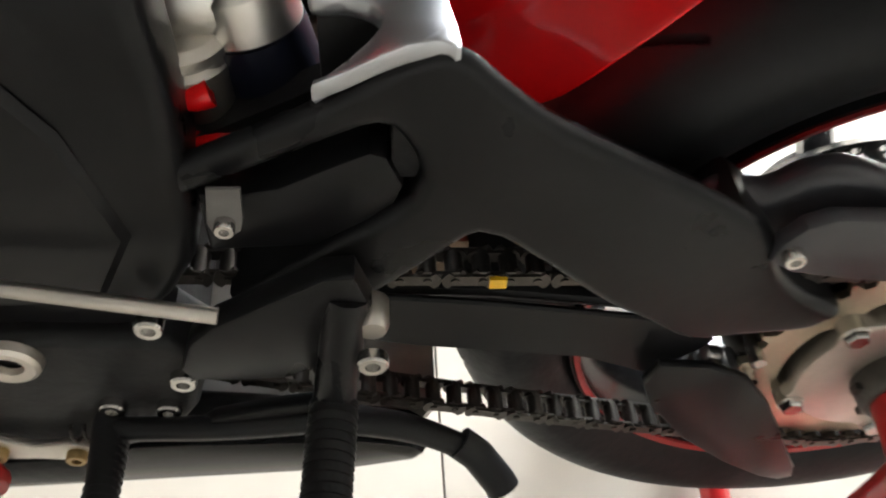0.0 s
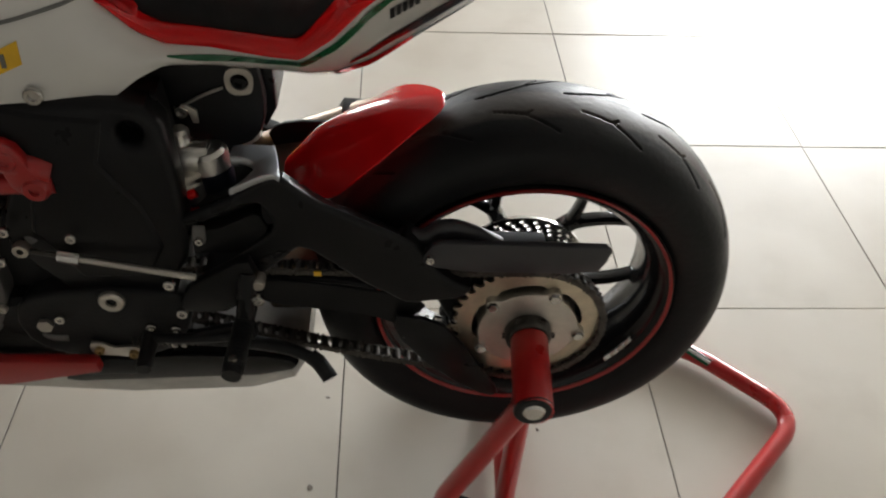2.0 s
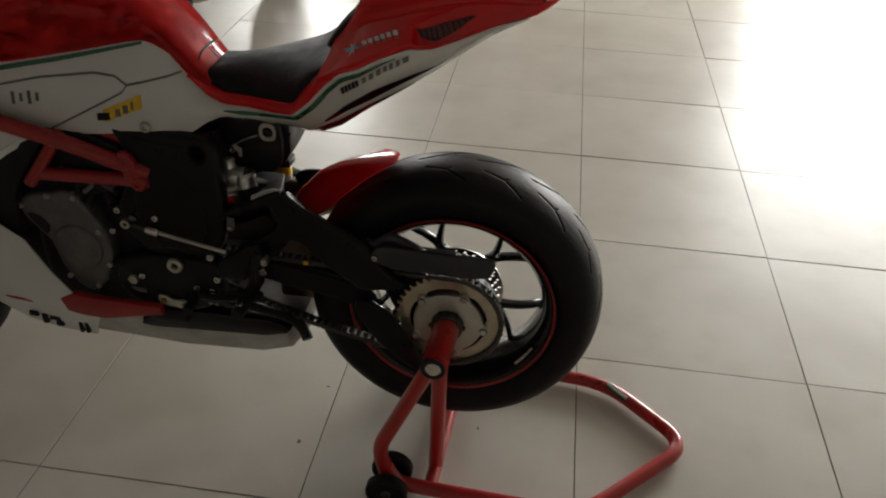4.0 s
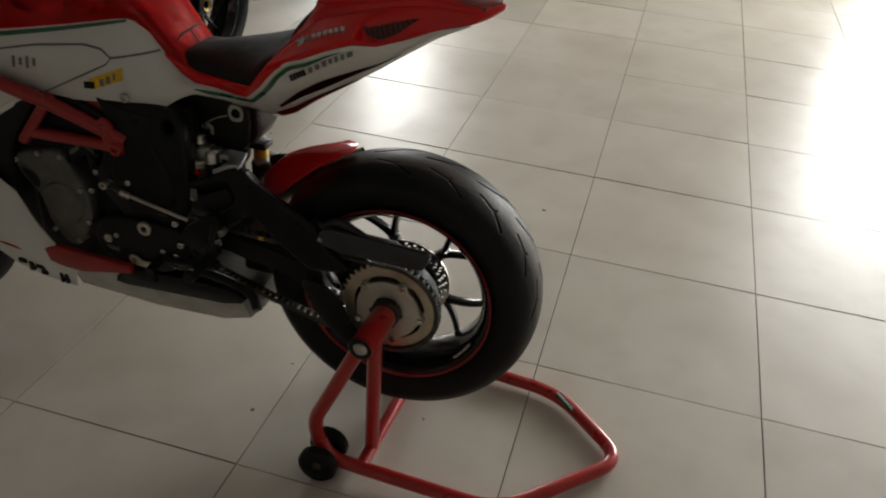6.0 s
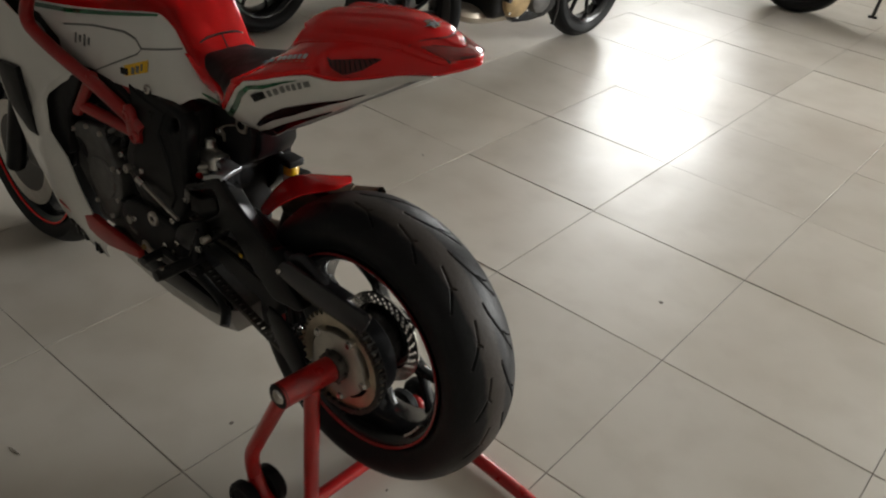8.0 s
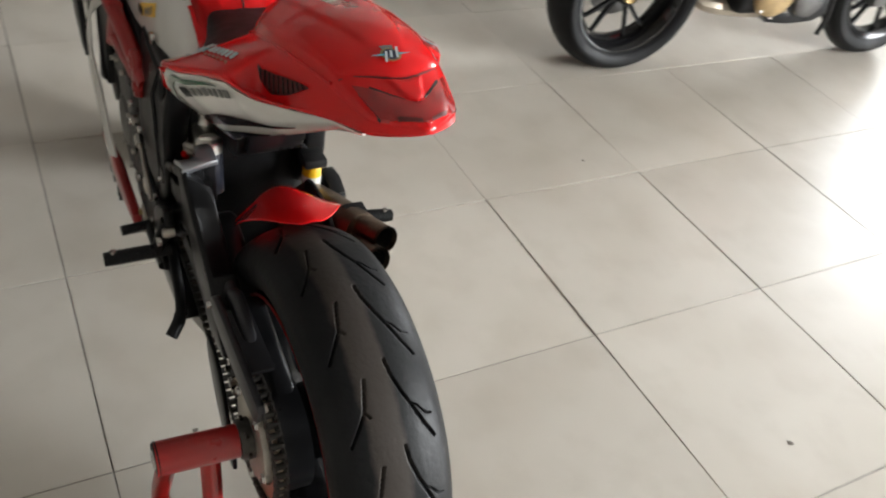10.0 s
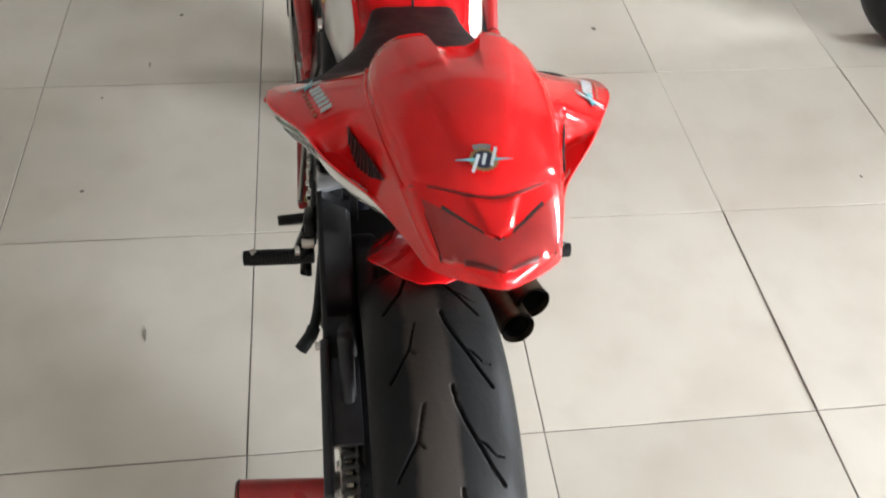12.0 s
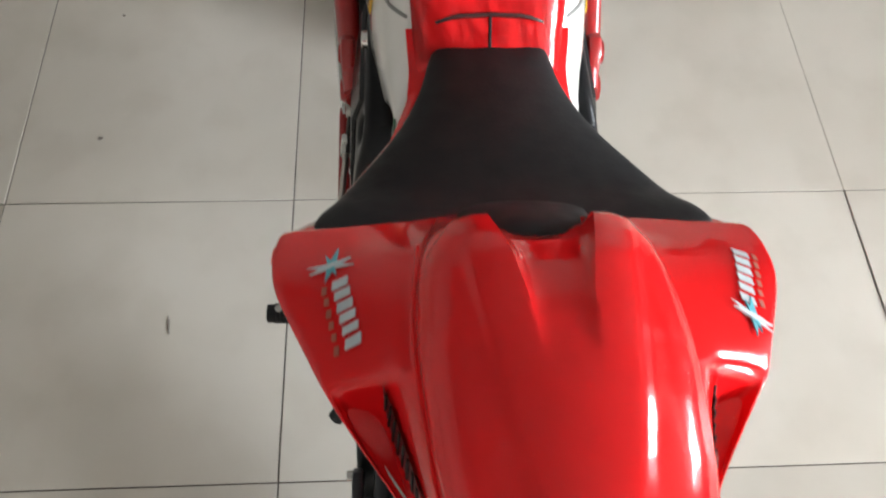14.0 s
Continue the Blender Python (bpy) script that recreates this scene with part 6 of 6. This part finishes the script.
def build_controls(bike):
    """Foot rests, levers and the folded side stand."""
    br = [(-0.180, 0.486), (-0.172, 0.510), (-0.158, 0.526), (-0.100, 0.564), (-0.084, 0.566), (-0.076, 0.541), (-0.088, 0.513), (-0.108, 0.486), (-0.122, 0.476), (-0.150, 0.474), (-0.176, 0.476)]
    b = part("footrest_bracket", plate(bmesh.new(), br, YC - 0.172, YC - 0.155, (), 0.003), SATIN, bike, "black footrest bracket")
    bolt(b, -0.076, YC - 0.183, 0.511, 0.0085)
    part("joint", lathe(bmesh.new(), [(0, -0.012), (0.007, -0.012), (0.009, -0.008), (0.009, 0.008), (0, 0.008)], (-0.076, YC - 0.165, 0.528), 16), ALU, b)
    part("post", tube(bmesh.new(), rounded([(-0.088, YC - 0.165, 0.545), (-0.094, YC - 0.178, 0.50), (-0.098, YC - 0.185, 0.47)], 0.02), 0.012, 12), SATIN, b)
    for side, tip in ((-1, (-0.103, 0.044, 0.468)), (1, (-0.091, 0.592, 0.461))):
        base = Vector((-0.096, YC + side * 0.16, 0.474))
        tip = Vector(tip)
        d = (tip - base).normalized()
        peg = part("footrest", tube(bmesh.new(), [base, tip - d * 0.01, tip], 0.0125, 18), BLACK, bike, "knurled black footrest")
        for k in range(14):
            s = 0.25 + 0.7 * k / 14
            p = base.lerp(tip, s)
            part("knurl", tube(bmesh.new(), [p - d * 0.0016, p + d * 0.0016], 0.0138, 14), BLACK, peg)
        p = base.lerp(tip, 0.86)
        part("peg_bolt", lathe(bmesh.new(), [(0, 0.0165), (0.0055, 0.0165), (0.006, 0.012)], tuple(p), 10, "z"), STEEL, peg)
        if side > 0:
            part("peg_bracket", plate(bmesh.new(), curve2([(-0.15, 0.56), (-0.08, 0.55), (-0.07, 0.46), (-0.11, 0.44), (-0.16, 0.50)], 2), YC + 0.135, YC + 0.165, (), 0.004), BLACK, bike)
    lev = part("gear_lever", tube(bmesh.new(), rounded([(-0.09, YC - 0.178, 0.44), (-0.16, YC - 0.176, 0.428), (-0.235, YC - 0.172, 0.424)], 0.03), 0.0075, 12), SATIN, bike, "black gear lever")
    part("lever_peg", tube(bmesh.new(), [(-0.234, YC - 0.165, 0.424), (-0.230, 0.094, 0.421)], 0.0095, 14), BLACK, lev)
    for k in range(10):
        part("knurl", tube(bmesh.new(), [(-0.231, 0.098 + 0.005 * k, 0.421), (-0.231, 0.100 + 0.005 * k, 0.421)], 0.0105, 12), BLACK, lev)
    part("lever_arm", plate(bmesh.new(), curve2([(-0.17, 0.437), (-0.10, 0.455), (-0.085, 0.44), (-0.10, 0.425), (-0.17, 0.420)], 2), YC - 0.176, YC - 0.166, (), 0.002), SATIN, lev)
    st = part("side_stand", tube(bmesh.new(), rounded([(-0.22, YC - 0.140, 0.395), (-0.12, YC - 0.150, 0.396), (-0.05, YC - 0.158, 0.388), (-0.010, YC - 0.170, 0.374)], 0.03), 0.0115, 14, r_end=0.0085), BLACK, bike, "folded black side stand")
    part("stand_foot", tube(bmesh.new(), [(-0.020, YC - 0.166, 0.380), (-0.008, YC - 0.172, 0.373), (0.006, YC - 0.186, 0.362), (0.009, YC - 0.190, 0.358)], 0.0115, 12), BLACK, st)
    pts = [Vector((-0.26 + 0.10 * k / 90, YC - 0.168 + 0.005 * math.cos(k * 0.9), 0.412 + 0.005 * math.sin(k * 0.9))) for k in range(91)]
    part("stand_spring", tube(bmesh.new(), pts, 0.0012, 6), CHAIN, st)


def build_motorcycle():
    bike = thing("motorcycle", "red and white sport motorcycle raised on a red rear stand", "motorcycle")
    for f in (build_rear_wheel, build_chain, build_swingarm, build_hugger, build_shock, build_flanks, build_tank, build_seat, build_tail, build_engine,
              build_frame, build_fairing, build_front, build_controls):
        f(bike)
    return bike


def build_stand():
    st = thing("paddock_stand", "red tubular paddock stand holding the rear axle", "stand")
    r = 0.0165
    part("base_tube", tube(bmesh.new(), rounded([(0.184, 0.060, 0.090), (0.208, 0.060, 0.040), (0.28, 0.061, 0.030), (0.610, 0.052, 0.022), (0.862, 0.300, 0.022), (0.675, 0.480, 0.022), (0.45, 0.500, 0.024), (0.28, 0.505, 0.03)], 0.075, 8), r, 16), REDS, st, "bent red base tube")
    part("cross_tube", tube(bmesh.new(), [(0.283, 0.061, 0.030), (0.303, 0.503, 0.030)], 0.0155, 14), REDS, st)
    part("spigot", tube(bmesh.new(), [(AX - 0.008, 0.041, AZ), (AX, 0.165, AZ)], 0.027, 28), REDS, st, "red axle spigot with a steel end cap")
    part("spigot_neck", tube(bmesh.new(), [(AX, 0.160, AZ), (AX, 0.20, AZ)], 0.021, 24), GLOSS, st)
    part("end_ring", lathe(bmesh.new(), [(0.013, -0.001), (0.024, -0.001), (0.0265, 0.001), (0.0273, 0.003), (0.0273, 0.005)], (AX - 0.008, 0.040, AZ), 28), BLACK, st)
    part("end_cap", lathe(bmesh.new(), [(0, -0.004), (0.012, -0.004), (0.0155, -0.001), (0.0155, 0.004)], (AX - 0.008, 0.040, AZ), 24), STEEL, st)
    part("front_strut", tube(bmesh.new(), rounded([(AX - 0.014, 0.062, AZ - 0.008), (0.170, 0.060, 0.140), (0.186, 0.060, 0.070)], 0.05, 8), r, 16), REDS, st, "bent red strut")
    part("rear_strut", tube(bmesh.new(), [(AX - 0.004, 0.122, AZ - 0.01), (0.286, 0.130, 0.03)], r, 16), REDS, st, "straight red strut")
    for k, (x, y) in enumerate(((0.194, 0.026), (0.194, 0.092), (0.235, 0.485), (0.235, 0.545))):
        c = (x, y, 0.0455)
        w = part("stand_wheel", lathe(bmesh.new(), [(0.012, -0.011), (0.030, -0.009), (0.033, -0.013), (0.041, -0.0135), (0.0455, -0.008), (0.0455, 0.008), (0.041, 0.0135), (0.033, 0.013), (0.030, 0.009), (0.012, 0.011)], c, 32), RUBBER, st, "black rubber roller")
        part("wheel_hub", lathe(bmesh.new(), [(0, -0.014), (0.007, -0.014), (0.009, -0.011), (0.012, -0.009), (0.012, 0.009), (0.009, 0.011), (0.007, 0.014), (0, 0.014)], c, 16), CHAIN, w)
    part("axle_rod", tube(bmesh.new(), [(0.194, 0.014, 0.0455), (0.194, 0.104, 0.0455)], 0.006, 10), STEEL, st)
    part("axle_rod", tube(bmesh.new(), [(0.235, 0.475, 0.0455), (0.235, 0.555, 0.0455)], 0.006, 10), STEEL, st)
    part("right_fork", tube(bmesh.new(), rounded([(0.29, 0.505, 0.03), (0.255, 0.512, 0.06), (0.235, 0.515, 0.046)], 0.02), 0.014, 12), REDS, st)
    # tricolour sticker round the tube
    a, b = Vector((0.740, 0.400, 0.022)), Vector((0.665, 0.478, 0.022))
    side = (b - a).normalized().cross(Vector((0, 0, 1)))
    for k, m in enumerate((GREEN, WHITE, DEEPRED)):
        t = radians(58 + 22 * k)
        off = (side * -math.cos(t) + Vector((0, 0, 1)) * math.sin(t)) * (r - 0.0012)
        part("sticker_band", tube(bmesh.new(), [a.lerp(b, 0.25) + off, a.lerp(b, 0.85) + off], 0.0034, 8), m, st, "tricolour sticker")
    return st


# ---- the other motorcycles in the showroom ----
def build_parked(name, label, accent, at, turn):
    """A naked motorcycle on its side stand, built along x with the front wheel at +x."""
    bike = thing(name, label, "motorcycle", "parked motorcycles")
    wb, zr = 1.38, 0.31
    for x, half, nm in ((0.0, 0.088, "rear_wheel"), (wb, 0.060, "front_wheel")):
        c = (x, 0.0, zr)
        rim = [(0.222, -half * 0.8), (0.230, -half * 0.82), (0.212, -half * 0.6), (0.203, 0), (0.212, half * 0.6), (0.230, half * 0.82), (0.222, half * 0.8), (0.2, half * 0.5), (0.194, 0), (0.2, -half * 0.5)]
        w = part(nm, lathe(bmesh.new(), rim, c, 60, closed=True), GLOSS, bike, "black cast wheel with slim spokes")
        put(PARKED_TYRES[nm], "tyre", w, c)
        part("hub", lathe(bmesh.new(), [(0.02, -0.05), (0.045, -0.045), (0.05, 0), (0.045, 0.045), (0.02, 0.05)], c, 28), GLOSS, w)
        for d in (-1, 1):
            part("axle_nut", lathe(bmesh.new(), [(0.018, d * 0.05), (0.030, d * 0.058), (0.033, d * 0.052), (0.034, d * 0.045)], c, 24), BRASS, w, "bronze axle nut")
        for k in range(5):
            a = radians(72 * k + 10)
            for s in (-1, 1):
                spoke(w, c, a + s * 0.12, a + s * 0.22, 0.044, 0.202, 0.0, 0.0, 0.017, 0.011, 0.022, BLACK)
        part("brake_disc", plate(bmesh.new(), disc_outline(x, zr, 0.125, 48), 0.052, 0.056, [disc_outline(x, zr, 0.08, 36)[::-1]], 0), CASTALU, w)
    part("swingarm", plate(bmesh.new(), curve2([(-0.04, 0.33), (0.10, 0.40), (0.50, 0.46), (0.52, 0.36), (0.10, 0.30), (-0.03, 0.28)], 2), 0.095, 0.13, (), 0.01), SATIN, bike)
    part("engine", box(bmesh.new(), 0.44, 0.90, -0.15, 0.15, 0.26, 0.62, 0.04, 3), BLACK, bike, "black engine")
    for d in (-1, 1):
        part("crankcase_cover", lathe(bmesh.new(), [(0, d * 0.185), (0.07, d * 0.185), (0.092, d * 0.17), (0.10, d * 0.14)], (0.60, 0, 0.36), 36), accent, bike, "gold painted crankcase cover")
        part("crankcase_cover", lathe(bmesh.new(), [(0, d * 0.175), (0.05, d * 0.175), (0.07, d * 0.165), (0.075, d * 0.14)], (0.79, 0, 0.33), 32), CASTALU, bike)
        for k in range(8):
            a = math.pi * k / 4
            bolt(bike, 0.60 + 0.09 * math.cos(a), d * 0.176, 0.36 + 0.09 * math.sin(a), 0.007, STEEL, d)
        part("fork_leg", tube(bmesh.new(), [(wb + 0.01, d * 0.10, zr), (wb - 0.16, d * 0.10, 0.70), (wb - 0.27, d * 0.10, 0.98)], 0.027, 16), SATIN, bike)
        part("caliper", box(bmesh.new(), wb - 0.14, wb - 0.06, *sorted((d * 0.045, d * 0.095)), zr - 0.05, zr + 0.07, 0.012), CASTALU, bike)
        part("handlebar", tube(bmesh.new(), [(wb - 0.30, 0, 1.02), (wb - 0.34, d * 0.20, 1.06), (wb - 0.42, d * 0.36, 1.04)], 0.013, 12), BLACK, bike)
        part("footrest", tube(bmesh.new(), [(0.42, d * 0.15, 0.40), (0.42, d * 0.27, 0.40)], 0.012, 10), BLACK, bike)
        part("frame_tube", tube(bmesh.new(), rounded([(wb - 0.28, d * 0.06, 0.88), (0.80, d * 0.16, 0.74), (0.44, d * 0.15, 0.52)], 0.08), 0.018, 12), REDF, bike)
    bm = bmesh.new()
    rings = []
    for x, w2, zb, zt in ((0.10, 0.08, 0.26, 0.31), (0.18, 0.11, 0.22, 0.32), (0.38, 0.11, 0.20, 0.30), (0.50, 0.09, 0.20, 0.27), (0.56, 0.05, 0.21, 0.26)):
        rings.append([(x + 0.2, -w2, (zb + zt) / 2), (x + 0.2, -w2 * 0.7, zb), (x + 0.2, w2 * 0.7, zb), (x + 0.2, w2, (zb + zt) / 2), (x + 0.2, w2 * 0.7, zt), (x + 0.2, -w2 * 0.7, zt)])
    part("silencer", grow(loft(bm, rings), 1), CHAMPAGNE, bike, "champagne-coloured belly silencer")
    part("belly_pan", plate(bmesh.new(), curve2([(0.62, 0.30), (0.90, 0.33), (0.96, 0.28), (0.88, 0.22), (0.64, 0.22)], 2), -0.13, 0.13, (), 0.01), SATIN, bike)
    part("loose_cable", tube(bmesh.new(), rounded([(0.86, -0.19, 0.42), (0.88, -0.20, 0.28), (0.86, -0.20, 0.20)], 0.04), 0.010, 8), BLACK, bike, "loose black cable")
    bm = bmesh.new()
    rings = []
    for x, w2, zb, zt in ((0.46, 0.06, 0.78, 0.84), (0.56, 0.11, 0.74, 0.92), (0.72, 0.15, 0.72, 1.0), (0.92, 0.16, 0.72, 1.02), (1.05, 0.11, 0.76, 0.97)):
        rings.append([(x, -w2 * 0.8, zb), (x, -w2, (zb + zt) / 2), (x, -w2 * 0.6, zt - 0.015), (x, 0, zt), (x, w2 * 0.6, zt - 0.015), (x, w2, (zb + zt) / 2), (x, w2 * 0.8, zb)])
    part("fuel_tank", grow(loft(bm, rings), 1), RED, bike, "red fuel tank", 60)
    bm = bmesh.new()
    rings = []
    for x, w2, zb, zt in ((-0.18, 0.03, 0.94, 0.98), (0.0, 0.08, 0.88, 0.97), (0.2, 0.11, 0.80, 0.87), (0.36, 0.12, 0.76, 0.82), (0.50, 0.07, 0.77, 0.82)):
        rings.append([(x, -w2, zb), (x, -w2, zt - 0.02), (x, 0, zt), (x, w2, zt - 0.02), (x, w2, zb)])
    part("seat", grow(loft(bm, rings), 1), VINYL, bike, "black seat", 60)
    part("headlamp", lathe(bmesh.new(), [(0, 0.07), (0.07, 0.06), (0.085, 0.03), (0.07, -0.03), (0, -0.06)], (wb - 0.13, 0, 0.92), 30, "x"), GLOSS, bike)
    part("mudguard", lathe_arc((wb, 0, zr), 0.335, 0.066, 40, 140), BLACK, bike)
    part("side_stand", tube(bmesh.new(), [(0.52, 0.14, 0.30), (0.50, 0.27, 0.008)], 0.012, 10), BLACK, bike, "side stand on the floor")
    part("stand_foot", box(bmesh.new(), 0.47, 0.53, 0.255, 0.295, 0.0, 0.012, 0.003), BLACK, bike)
    bike.matrix_world = Matrix.Translation(at) @ Matrix.Rotation(radians(turn), 4, "Z")
    return bike


FLOOR = build_room()
build_motorcycle()
build_stand()
PARKED_TYRES = {"rear_wheel": tyre_mesh(0.316, 0.094, 0.224, 0.2, n=420, m=50, pitch=0.2, grooves=GROOVES[:2]), "front_wheel": tyre_mesh(0.310, 0.060, 0.224, 0.2, n=420, m=50, pitch=0.2, grooves=GROOVES[:2])}
build_parked("parked_motorcycle", "black and gold motorcycle parked on the tiles", ORANGE, (-1.30, 2.145, 0.0), 84.3)
build_parked("parked_motorcycle", "dark motorcycle parked in the row", CASTALU, (-2.22, 2.06, 0), 89)
build_parked("parked_motorcycle", "dark motorcycle parked near the windows", CASTALU, (-0.545, 5.34, 0), 12)
build_tiles(FLOOR)


def build_scuffs():
    """Crumbs and dry specks that lie on the tiles."""
    rnd = random.Random(12)
    places = [(-0.047, 0.173, 0.008), (-0.312, -0.228, 0.024), (-1.295, -0.32, 0.02), (-0.705, 1.64, 0.008), (-1.439, 1.058, 0.011), (-1.553, -0.251, 0.009),
              (-0.77, -0.43, 0.007), (-1.144, -0.433, 0.006), (0.462, 1.461, 0.010), (0.366, 0.29, 0.005), (-0.027, 0.367, 0.005), (0.811, 0.118, 0.004)]
    for x, y, size in places:
        bm = bmesh.new()
        ring = []
        turn = rnd.uniform(0, 3) if size < 0.015 else 0.1
        for k in range(9):
            a = 2 * math.pi * k / 9
            r = size * rnd.uniform(0.6, 1.1)
            ring.append((r * math.cos(a) * 1.0, r * math.sin(a) * (0.13 if size > 0.015 else 0.8)))
        low = [(x + u * math.cos(turn) - v * math.sin(turn), y + u * math.sin(turn) + v * math.cos(turn), 0.0003) for u, v in ring]
        high = [(x + (a - x) * 0.7, y + (b - y) * 0.7, 0.0012) for a, b, c in low]
        loft(bm, [low, high])
        tagged(part("crumb", bm, DIRT), "small dark crumb of dirt on the tiles", "dirt", "dirt crumbs")


build_scuffs()
